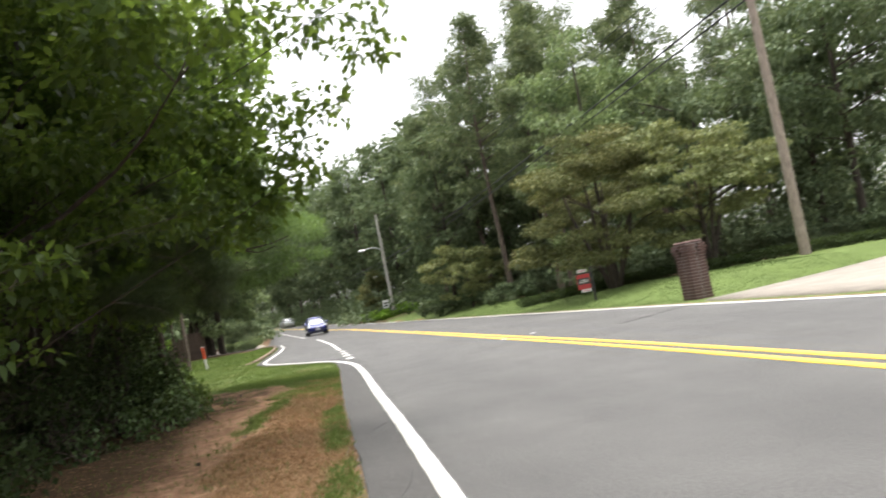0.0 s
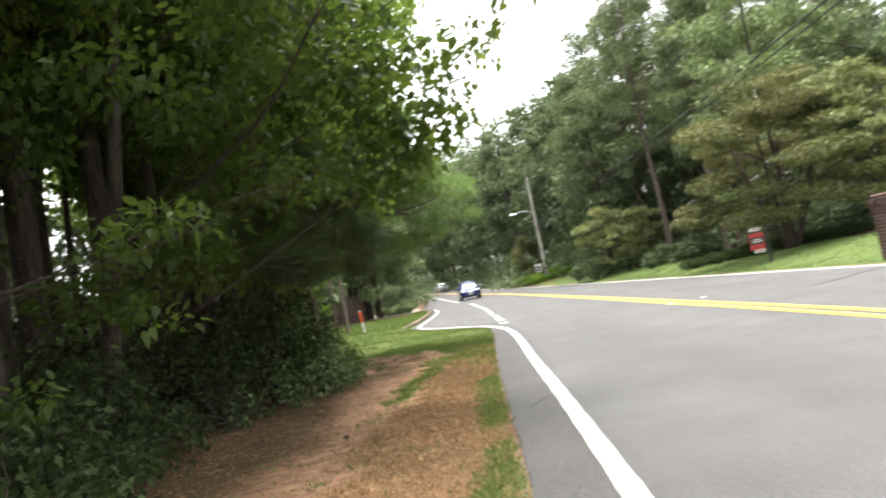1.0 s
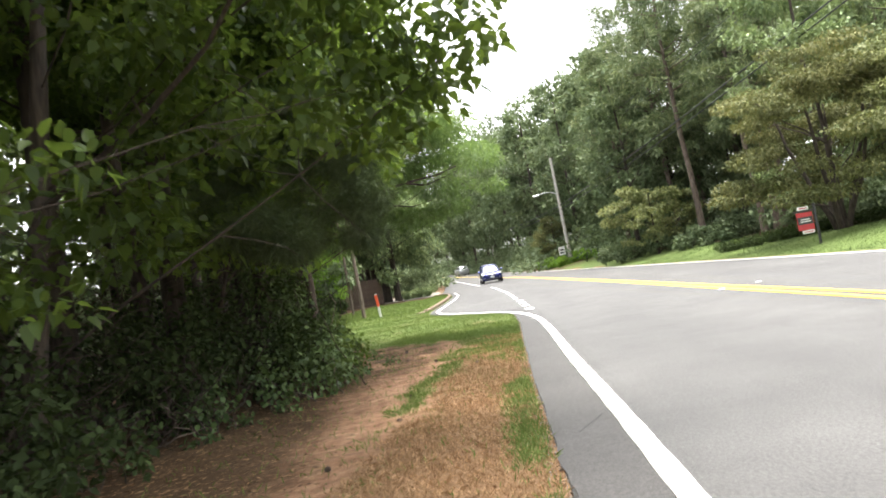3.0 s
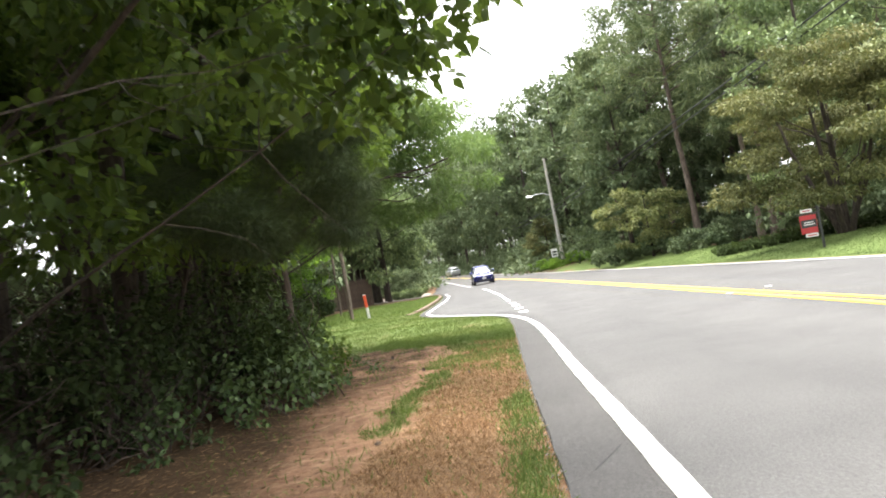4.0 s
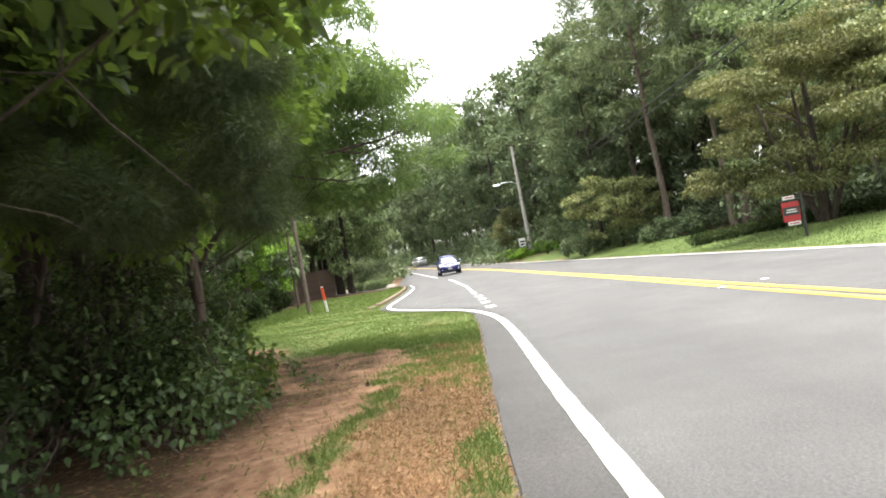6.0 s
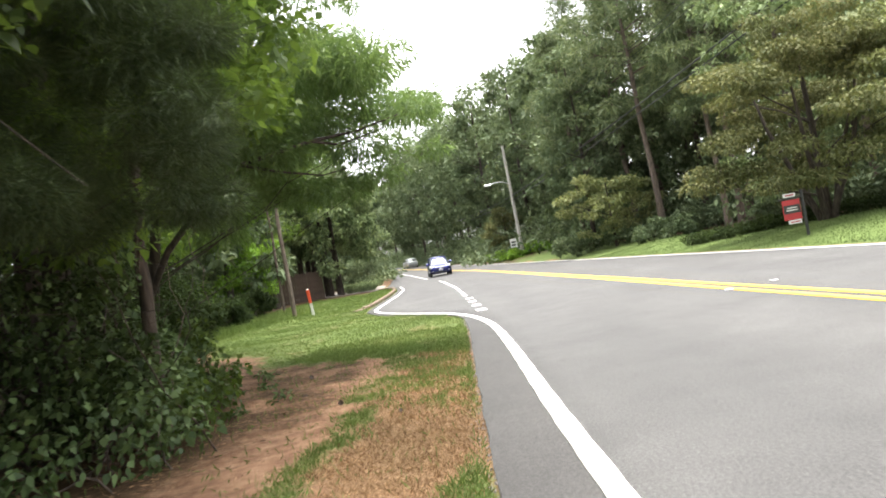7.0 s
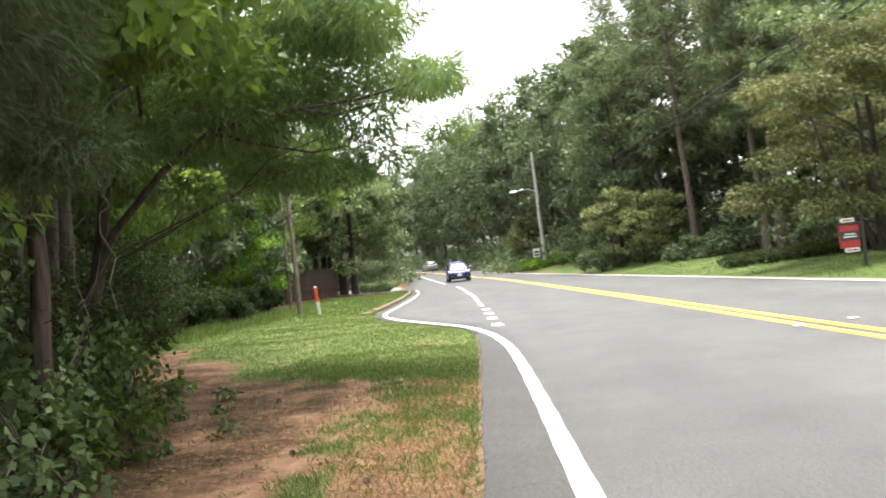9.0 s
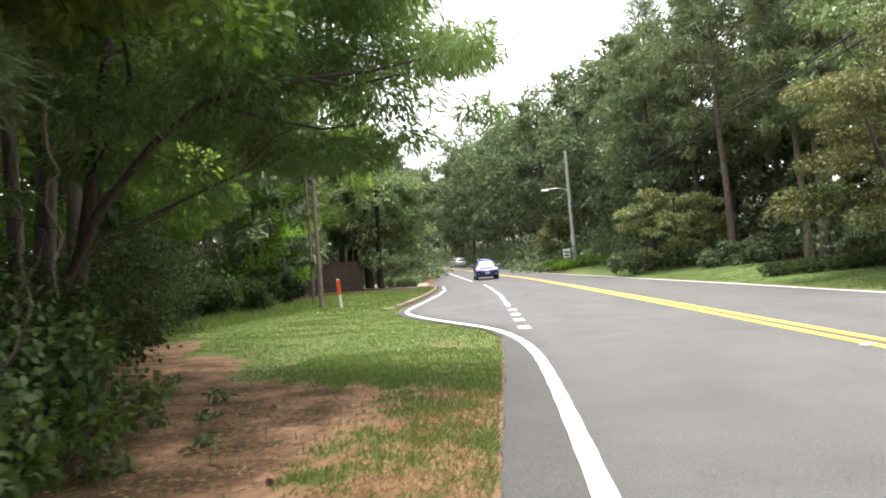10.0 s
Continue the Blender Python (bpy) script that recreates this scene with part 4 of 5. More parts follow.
repeat(far_kinds[1], ((8.2, 86, 1.0), (3.0, 98, 1.2), (0.5, 113, 1.22), (-3.5, 129, 1.32), (-7.5, 146, 1.38), (9.5, 81, 1.1)), 6)
repeat(pine_kinds[0], ((11.3, 54, 0.95), (13.2, 43.2, 0.8), (14.0, 43.6, 0.85), (15.8, 47, 1.0), (8.9, 60, 0.82), (20, 42, 0.9), (24, 38, 0.9), (25, 58, 1.1)), 4)
repeat(pine_kinds[1], ((21.5, 58, 0.95), (14.5, 58.5, 0.9), (11.5, 69, 0.9), (30, 47, 0.9), (7.5, 100, 0.9)), 5)


def understory(spots, seed, leaves, label, wide=0.9, leaf=0.3):
    """Tangled young growth filling the wood below its crowns."""
    rng = np.random.default_rng(seed)
    q = np.array([(x + rng.normal() * 0.8, y + rng.normal() * 0.8) for x, y, _ in spots for _ in range(6)])
    h = np.array([hh * rng.uniform(0.3, 1) for _, _, hh in spots for _ in range(6)])
    z = land(q[:, 0], q[:, 1], False)
    c = np.c_[q, z + h * 0.55]
    pos, out = clump_points(rng, c, np.stack([wide + 0 * h, wide + 0 * h, h * 0.55], 1), leaves)
    v, f = leaf_arrays(rng, pos, out, leaf, leaf * 0.57, 0.3)
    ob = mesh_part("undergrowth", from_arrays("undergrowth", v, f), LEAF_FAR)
    tagged(ob, label, "undergrowth", kind="stuff")


understory([(x, 46 + 0.9 * (20 - x) + k * 5, 3.0) for x in np.arange(9, 34, 2.2) for k in (0.6, 1.6)] + [(float(right_edge(y)) + 4.0, y, 3.4) for y in np.arange(62, 190, 5)] + [(float(right_edge(y)) + 7.0, y, 5.0) for y in np.arange(58, 230, 6)], 401, 32000, "dark tangled undergrowth in the wood beyond the lawn")
understory([(x, 25 + 0.5 * (34 - x), 2.6) for x in np.arange(18, 40, 2.0)] + [(x, 32 + 0.5 * (34 - x), 3.0) for x in np.arange(16, 40, 2.0)] + [(x, 38 + 0.5 * (34 - x), 4.0) for x in np.arange(14, 46, 2.0)] + [(x, 72 + 0.4 * (20 - x), 5.0) for x in np.arange(8, 40, 2.2)], 402, 26000, "dark undergrowth behind the lawn hedge")
understory([(-11 - 0.15 * k, 18 + 2.2 * k, 3.0) for k in range(12)] + [(float(left_edge(y)) - 6.0, y, 3.4) for y in np.arange(70, 200, 4)] + [(-9 + 0.3 * (k % 3), 2 + 1.5 * k, 4.6) for k in range(12)], 403, 22000, "dark undergrowth in the wood beside the clearing")
understory([(-70 + 3.0 * k, 270 - 2.0 * k, 7.0) for k in range(20)], 404, 9000, "dark undergrowth where the road bends away")

understory([(float(right_edge(y)) + d, y, h) for y in np.arange(73, 235, 2.6) for d, h in ((1.6, 1.1), (2.8, 3.4), (4.6, 6.0))], 405, 26000, "dense dark greenery closing on the bending road", 1.3, 0.42)
understory([(float(left_edge(y)) - d, y, h) for y in np.arange(79, 215, 3.2) for d, h in ((1.8, 1.4), (3.2, 4.5))], 406, 12000, "dense dark greenery on the inside of the bend", 1.3, 0.42)
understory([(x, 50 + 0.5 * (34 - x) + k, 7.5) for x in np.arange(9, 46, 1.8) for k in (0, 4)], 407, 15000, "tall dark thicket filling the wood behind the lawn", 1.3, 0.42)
repeat(far_kinds[1], ((-14.5, 178, 1.3), (-20, 193, 1.35), (-25, 204, 1.35), (-31, 217, 1.4), (-41, 232, 1.4)), 11)
repeat(far_kinds[2], ((-12.8, 92, 1.15), (-14.6, 107, 1.2), (-17, 123, 1.25), (-21, 142, 1.3), (-26, 160, 1.3)), 12)
repeat(far_kinds[2], ((13, 60.5, 0.85), (17, 59, 0.9), (21.5, 58.5, 0.9), (27, 56, 1.0), (10.2, 70, 0.85), (32, 46, 1.0)), 9)
# trees on the lawn side
build_tree("ornamental_tree", 10.8, 28.3, 5.9, 3.7, 1.1, 91, LEAF_GOLD, BARK_DARK, "low spreading tree with bronze-tinged green leaves", leaves=30000, leaf_len=0.125, leaf_wid=0.08, clumps=70, size=0.24, flat=0.26, trunk_r=0.15, limbs=7, forks=5, droop=0.4)
build_tree("ornamental_tree", 14.2, 27.0, 5.6, 3.0, 1.4, 92, LEAF_DOGWOOD, BARK_DARK, "spreading yellow-green tree beside the lawn", leaves=18000, leaf_len=0.15, leaf_wid=0.095, clumps=60, size=0.24, flat=0.26, trunk_r=0.13, limbs=6, forks=4, droop=0.4)
build_tree("tree", 13.8, 36.0, 12.5, 3.6, 2.0, 93, LEAF_GREY, BARK_DARK, "grey-green broadleaf tree behind the lawn", leaves=15000, leaf_len=0.24, leaf_wid=0.13, clumps=90, size=0.2, trunk_r=0.18, limbs=8)
build_tree("dogwood_tree", 8.9, 49.6, 4.5, 2.8, 0.7, 94, LEAF_DOGWOOD, BARK_DARK, "small dogwood with layered pale green leaves", leaves=9000, leaf_len=0.2, leaf_wid=0.12, clumps=60, size=0.18, flat=0.35, trunk_r=0.08, limbs=6)
build_tree("dogwood_tree", 4.5, 77.5, 4.6, 2.3, 0.5, 95, LEAF_GOLD, BARK_DARK, "small dogwood at the wood's edge", leaves=6000, leaf_len=0.2, leaf_wid=0.12, clumps=46, size=0.2, flat=0.35, trunk_r=0.08, limbs=6)
build_tree("tree", 22.5, 29.0, 12.5, 4.2, 3.0, 96, LEAF_FAR, BARK_DARK, "dark-limbed tree behind the wooden utility pole", leaves=11000, leaf_len=0.3, leaf_wid=0.14, clumps=90, size=0.2, trunk_r=0.2, limbs=9)
build_tree("tree", 18.0, 33.0, 9.5, 3.6, 2.0, 97, LEAF_FAR, BARK_DARK, "dark green tree at the back of the lawn", leaves=9500, leaf_len=0.3, leaf_wid=0.14, clumps=80, size=0.2, trunk_r=0.18, limbs=8)
# trees past the clearing
build_tree("tree", -9.4, 75.0, 12.5, 3.4, 0.6, 103, LEAF_FAR, BARK_DARK, "dense green tree beside the drive", leaves=9000, leaf_len=0.32, leaf_wid=0.15, clumps=80, size=0.2, trunk_r=0.15, limbs=5)
build_tree("tree", -13.0, 57.5, 11.0, 3.6, 1.8, 104, LEAF_FAR, BARK_DARK, "green tree behind the board fence", leaves=10000, leaf_len=0.32, leaf_wid=0.15, clumps=90, size=0.2, trunk_r=0.16, limbs=5)
build_tree("tree", -8.6, 57.5, 8.5, 3.4, 2.0, 98, LEAF_GREY, BARK_DARK, "blue-green tree over the brown fence", leaves=15000, leaf_len=0.3, leaf_wid=0.14, clumps=110, size=0.2, trunk_r=0.15, limbs=7)
build_tree("tree", -11.4, 50.5, 15, 4.2, 2.8, 99, LEAF_MAPLE, BARK_DARK, "tall green tree behind the marker post", leaves=15000, leaf_len=0.24, leaf_wid=0.14, clumps=90, size=0.2, trunk_r=0.17, limbs=7)
build_tree("young_tree", -9.8, 37.0, 5.3, 2.0, 0.4, 100, LEAF_LIME, BARK_PALE, "bright green young tree at the wood's edge", leaves=9000, leaf_len=0.16, leaf_wid=0.09, clumps=50, size=0.24, trunk_r=0.06, limbs=5)
build_tree("young_tree", -10.3, 42.0, 4.8, 1.9, 0.3, 105, LEAF_LIME, BARK_PALE, "bright green young tree at the wood's edge", leaves=7000, leaf_len=0.16, leaf_wid=0.09, clumps=46, size=0.24, trunk_r=0.05, limbs=5)
build_tree("tree", -9.4, 28.0, 9.0, 2.8, 1.5, 101, LEAF_MAPLE, BARK_DARK, "dense green tree at the clearing's edge", leaves=13000, leaf_len=0.2, leaf_wid=0.12, clumps=80, size=0.22, trunk_r=0.15, limbs=6)
build_tree("tree", -8.8, 22.4, 9.0, 2.8, 1.6, 102, LEAF_MAPLE, BARK_DARK, "dense green tree at the clearing's edge", leaves=13000, leaf_len=0.2, leaf_wid=0.12, clumps=80, size=0.22, trunk_r=0.15, limbs=6)
for k, (x, y, z_top, lean) in enumerate(((-6.45, 33.2, 8.6, -0.1), (-7.6, 36.5, 9.0, -0.2))):
    t = thing("bare_trunk", pose(x, y, height(x, y) - 0.03), "slender brown bare trunk beside the marker post", "tree trunk")
    rng = np.random.default_rng(200 + k)
    v, f = tube(stem_line(rng, (0, 0, 0), (lean, 0.2, z_top), 0.04, 9), np.linspace(0.085 - 0.02 * k, 0.055 - 0.02 * k, 9), 9)
    mesh_part("trunk", from_arrays("trunk", v, f), BARK_PINE, t, smooth=True)

# shrubs: pole foot, wood's edge, planting bed, hedges
for k, (x, y, h, r) in enumerate(((4.2, 71.0, 0.85, 1.2), (6.6, 70.5, 0.9, 1.2), (3.3, 74.0, 1.0, 1.2), (7.4, 66.5, 0.9, 1.1), (5.5, 73.2, 1.0, 1.2))):
    build_shrub("shrub", x, y, h, r, 110 + k, LEAF_LIME, "bright green weeds at the foot of the wood", leaves=1800, leaf_len=0.2, leaf_wid=0.1, group="roadside weeds")
for k, (x, y, h, r) in enumerate(((9.9, 44.6, 1.1, 1.1), (11.2, 43.0, 0.9, 0.9), (13.8, 38.5, 1.2, 1.4), (16.5, 34, 1.2, 1.6), (19.5, 30.5, 1.3, 1.6), (7.2, 52, 1.4, 1.4), (9.5, 50, 1.6, 1.6), (12.5, 47, 1.5, 1.6), (17, 40, 1.6, 2.0), (22, 27, 1.4, 1.8), (25.5, 24, 1.5, 1.8))):
    build_shrub("shrub", x, y, h, r, 120 + k, LEAF_FAR, "dark green shrub under the trees", leaves=2600, leaf_len=0.18, leaf_wid=0.11, group="shrubs under the trees")
for k, (x, y) in enumerate(((-8.8, 61.4), (-7.8, 61.8), (-7.3, 66), (-8.6, 66.2), (-6.8, 58.4), (-7.9, 58.6))):
    build_shrub("low_shrub", x, y, 0.62, 0.75, 140 + k, LEAF_GREY, "low clipped shrub in a straw-mulched bed", leaves=1300, leaf_len=0.11, leaf_wid=0.06, group="planting bed")
for k, (x, y) in enumerate(((-9.0, 70.5), (-10.6, 68), (-10.2, 74))):
    build_shrub("shrub", x, y, 2.7, 2.0, 150 + k, LEAF_FAR, "dense dark evergreen shrub", leaves=3500, leaf_len=0.15, leaf_wid=0.08)
for k, (x, y, h, r) in enumerate(((-8.2, 29.8, 1.2, 1.0), (-7.9, 26.4, 1.2, 1.0), (-8.6, 24.0, 1.5, 1.2), (-7.8, 21.4, 1.5, 1.2), (-6.9, 19.4, 1.3, 1.0), (-8.6, 35.4, 1.3, 1.0))):
    build_shrub("shrub", x, y, h, r, 160 + k, LEAF_SHADED, UNDER, leaves=3500, leaf_len=0.12, leaf_wid=0.07, group="undergrowth")


def hedge(pts, h, w, seed, leaves):
    rng = np.random.default_rng(seed)
    p = np.asarray(pts, float)
    s = np.concatenate([[0], np.cumsum(np.linalg.norm(np.diff(p, axis=0), axis=1))])
    n = int(s[-1] / 0.35)
    u = np.linspace(0, s[-1], n)
    q = np.stack([np.interp(u, s, p[:, k]) for k in (0, 1)], 1)
    base = thing("hedge", pose(0, 0, 0), "low clipped dark green hedge bordering the lawn", "hedge")
    z = land(q[:, 0], q[:, 1], False)
    for (a, b), c in zip(q[::2], z[::2]):
        v, f = tube(np.array([[a, b, c - 0.02], [a + 0.03, b, c + h * 0.6]]), [0.02, 0.012], 5)
        mesh_part("stem", from_arrays("stem", v, f), BARK_DARK, base)
    pos, out = clump_points(rng, np.c_[q, z + h * 0.55], np.tile([[w, w, h * 0.5]], (n, 1)), leaves)
    v, f = leaf_arrays(rng, pos, out, 0.09, 0.06, 0.1)
    mesh_part("foliage", from_arrays("foliage", v, f), LEAF_SHADED, base)


hedge(((8.6, 34.5), (10.0, 31.5), (11.6, 28.0), (13.6, 25.0), (16.6, 23.6), (21, 22.6)), 0.42, 0.4, 171, 16000)

# ---- things on the lawn side ----


def brick_pillar(x, y):
    w, courses, bl, bh, bd = 0.50, 18, 0.222, 0.063, 0.09
    base = thing("brick_pillar", pose(x, y, height(x, y) - 0.02, 0, 0, 10), "dark red brick pillar with a corbelled brick top", "gate pillar")
    bm = bmesh.new()
    box(bm, -w / 2 + 0.012, -w / 2 + 0.012, 0, w / 2 - 0.012, w / 2 - 0.012, courses * 0.075 + 0.02)
    part("mortar_core", bm, MORTAR, base)
    bm = bmesh.new()
    box(bm, -bl / 2, -bd / 2, 0, bl / 2, bd / 2, bh, 0.005)
    me = bpy.data.meshes.new("brick")
    bm.to_mesh(me)
    bm.free()
    me.materials.append(BRICK)
    rng = random.Random(5)
    for c in range(courses):
        grow = {courses - 4: 0.02, courses - 3: 0.045, courses - 2: 0.06, courses - 1: 0.045}.get(c, 0.0)
        n = 2
        pitch = (w + 2 * grow) / n
        for side in range(4):
            for i in range(n):
                u = -w / 2 - grow + pitch * (i + (0.42 if c % 2 else 0.58))
                m = pose(0, 0, 0, 0, 0, 90 * side) @ pose(u, w / 2 + grow - bd / 2 + rng.uniform(-0.003, 0.003), c * 0.075 + 0.006, 0, 0, rng.uniform(-0.6, 0.6))
                b = new("brick", me)
                b.parent = base
                b.matrix_basis = m
    bm = bmesh.new()
    box(bm, -w / 2 - 0.01, -w / 2 - 0.01, courses * 0.075, w / 2 + 0.01, w / 2 + 0.01, courses * 0.075 + 0.08, 0.035)
    part("cap", bm, BRICK, base, "weathered brick cap")


brick_pillar(8.55, 17.2)


def yard_sign(x, y):
    base = thing("yard_sign", pose(x, y, height(x, y) - 0.02, 0, 0, 6) @ Matrix.Scale(0.9, 4), "red property sign hanging from a black post on the lawn", "yard sign")
    bm = bmesh.new()
    box(bm, 0.03, -0.035, 0, 0.10, 0.035, 1.40, 0.006)
    part("post", bm, SIGN_BLACK, base)
    bm = bmesh.new()
    box(bm, -0.66, -0.024, 1.16, 0.12, 0.024, 1.205, 0.006)
    part("arm", bm, SIGN_BLACK, base)
    for z0, z1, x0, x1, mat, nm, lab in ((0.55, 1.14, -0.58, -0.03, SIGN_RED, "panel", "red panel"), (1.225, 1.33, -0.50, -0.13, SIGN_WHITE, "rider", "white rider plate"), (0.43, 0.54, -0.46, -0.06, SIGN_WHITE, "lower_rider", "white rider plate")):
        bm = bmesh.new()
        box(bm, x0, -0.012, z0, x1, 0.012, z1, 0.003)
        p = part(nm, bm, mat, base, lab)
        if nm == "panel":
            bm = bmesh.new()
            box(bm, x0 + 0.02, -0.018, 0.74, x1 - 0.02, -0.0125, 0.99)
            part("dark_band", bm, SIGN_BLACK, p)
            for k, (za, wd) in enumerate(((0.89, 0.3), (0.82, 0.36))):
                bm = bmesh.new()
                box(bm, -0.3 - wd / 2, -0.022, za, -0.3 + wd / 2, -0.0185, za + 0.03)
                part("lettering_bar", bm, SIGN_WHITE, p)
        else:
            bm = bmesh.new()
            box(bm, x0 + 0.05, -0.016, (z0 + z1) / 2 - 0.018, x1 - 0.05, -0.0125, (z0 + z1) / 2 + 0.018)
            part("lettering_bar", bm, SIGN_RED, p)


yard_sign(9.0, 25.9)


def round_post(bm, x, y, z0, z1, r0, r1, sides=14):
    g = bmesh.ops.create_cone(bm, cap_ends=True, segments=sides, radius1=r0, radius2=r1, depth=z1 - z0)["verts"]
    bmesh.ops.translate(bm, vec=(x, y, (z0 + z1) / 2), verts=g)
    return bm


def utility_pole(x, y, top, r, mat, label, lean=0.0):
    base = thing("utility_pole", pose(x, y, height(x, y) - 0.1, 0, lean, 0), label, "utility pole")
    part("pole", round_post(bmesh.new(), 0, 0, 0, top, r, r * 0.68, 16), mat, base, smooth=False)
    return base


pole_near = utility_pole(14.85, 22.1, 11.5, 0.17, POLE_WOOD, "tall weathered wooden utility pole on the lawn")
pole_far = utility_pole(5.3, 72.0, 9.9, 0.17, POLE_GREY, "grey wooden utility pole with a street lamp arm", -0.8)
arm = [(0, 0, 6.5), (-0.6, 0, 6.8), (-1.3, 0, 6.84), (-1.75, 0, 6.76)]
v, f = tube(arm, [0.035] * 4, 8)
lamp_arm = mesh_part("lamp_arm", from_arrays("lamp_arm", v, f), STEEL, pole_far, "curved metal lamp arm", True)
bm = bmesh.new()
box(bm, -2.25, -0.16, 6.62, -1.65, 0.16, 6.8, 0.06)
part("lamp_head", bm, STEEL, pole_far, "grey cobra lamp head")
bm = bmesh.new()
box(bm, -0.95, -0.22, 0.95, -0.36, -0.19, 1.7, 0.01)
plate = part("plate", bm, SIGN_WHITE, pole_far, "white sign plate")
for k in range(2):
    bm = bmesh.new()
    box(bm, -0.84, -0.226, 1.08 + 0.26 * k, -0.47, -0.2205, 1.22 + 0.26 * k)
    part("lettering_bar", bm, SIGN_BLACK, plate)
bm = bmesh.new()
box(bm, -0.38, -0.21, 1.25, -0.1, -0.17, 1.32)
part("bracket", bm, STEEL, pole_far)


def wires(ends, sag, r, label):
    base = thing("overhead_wire", pose(0, 0, 0), label, "overhead wire", "overhead wires")
    t = np.linspace(0, 1, 26)[:, None]
    a, b = np.array(ends[0]), np.array(ends[1])
    p = a * (1 - t) + b * t - np.array([0, 0, 1]) * sag * 4 * t * (1 - t)
    v, f = tube(p, [r] * 26, 5)
    mesh_part("wire", from_arrays("wire", v, f), WIRE, base)


for z0, z1, r in ((9.4, 6.0, 0.04), (9.0, 5.6, 0.032), (11.3, 10.2, 0.016), (10.9, 9.6, 0.016)):
    wires(((14.85, 22.0, z0), (5.25, 71.9, z1)), 0.35, r, "black overhead cable between the poles")
    wires(((5.25, 72.0, z1), (-2.6, 122, z1 + 1.2)), 0.4, r, "black overhead cable beyond the far pole")
    wires(((14.85, 22.0, z0), (20.5, -20, z0 + 0.3)), 0.4, r, "black overhead cable behind the camera")
utility_pole(-2.6, 122, 10.0, 0.15, POLE_GREY, "distant grey wooden utility pole among the trees")
utility_pole(20.5, -20, 11.5, 0.17, POLE_WOOD, "tall weathered wooden utility pole beside the road")


def slab(name, corners, thick, lift, material, label, category, steps=14):
    """A slab that lies on the land inside four corners."""
    a, b, c, d = [np.array(p, float) for p in corners]
    s = np.linspace(0, 1, steps)
    U, V = np.meshgrid(s, s, indexing="ij")
    P = a * ((1 - U) * (1 - V))[..., None] + b * (U * (1 - V))[..., None] + c * (U * V)[..., None] + d * ((1 - U) * V)[..., None]
    top = land(P[..., 0], P[..., 1], False) + lift
    i = np.arange(steps * steps).reshape(steps, steps)
    q = np.stack([i[:-1, :-1], i[1:, :-1], i[1:, 1:], i[:-1, 1:]], -1).reshape(-1, 4)
    rim = np.concatenate([i[:, 0], i[-1, 1:], i[-2::-1, -1], i[0, -2:0:-1]])
    v = np.c_[P.reshape(-1, 2), top.ravel()]
    low = v[rim] - [0, 0, thick]
    m = len(rim)
    k = np.arange(m)
    side = np.stack([rim, len(v) + k, len(v) + (k + 1) % m, rim[(k + 1) % m]], 1)
    ob = mesh_part(name, from_arrays(name, np.concatenate([v, low]), np.concatenate([q, side])), material)
    return tagged(ob, label, category, kind="structure")


slab("driveway", ((8.15, 3.0), (26, 8.0), (24, 20.0), (8.15, 16.1)), 0.1, 0.035, CONCRETE, "pale concrete driveway apron meeting the road", "driveway")
slab("side_driveway", ((-5.15, 55.6), (-5.85, 65.0), (-17, 68.5), (-16, 59.5)), 0.1, 0.03, CONCRETE, "pale concrete drive opening off the road", "driveway")

# ---- things on the clearing side ----


def kerb_run(pts):
    p = np.asarray(pts, float)
    s = np.concatenate([[0], np.cumsum(np.linalg.norm(np.diff(p, axis=0), axis=1))])
    n = int(s[-1] / 1.2)
    base = thing("kerb", pose(0, 0, 0), "clay-stained concrete kerb round the lay-by", "kerb", kind="structure")
    for k in range(n):
        u = np.array([s[-1] * k / n + 0.006, s[-1] * (k + 1) / n - 0.006])
        q = np.stack([np.interp(u, s, p[:, j]) for j in (0, 1)], 1)
        d = q[1] - q[0]
        ln, ang = np.linalg.norm(d), math.degrees(math.atan2(d[1], d[0]))
        rise = 0.12 * min(1, (k + 0.5) / 3)
        bm = bmesh.new()
        box(bm, 0, -0.08, -0.12, ln, 0.08, rise, 0.02)
        ob = part("kerb_stone", bm, KERB, base)
        ob.matrix_basis = pose(q[0, 0], q[0, 1], float(gz(q[0, 1])), 0, 0, ang)


kerb_run(((-4.36, 29.2), (-3.78, 30.4), (-3.55, 33), (-3.8, 41.4), (-4.16, 48.6), (-4.75, 54.2), (-5.8, 55.4)))


def marker_post(x, y):
    base = thing("marker_post", pose(x, y, height(x, y) - 0.03, 0, -4, 0), "white utility marker post with an orange-red top", "marker post")
    part("post", box(bmesh.new(), -0.05, -0.02, 0, 0.05, 0.02, 0.5, 0.012), SIGN_WHITE, base)
    part("sleeve", box(bmesh.new(), -0.056, -0.026, 0.495, 0.056, 0.026, 0.98, 0.014), MARKER_ORANGE, base, "orange-red sleeve")
    part("cap", box(bmesh.new(), -0.05, -0.022, 0.975, 0.05, 0.022, 1.02, 0.012), SIGN_WHITE, base)


marker_post(-5.68, 32.8)


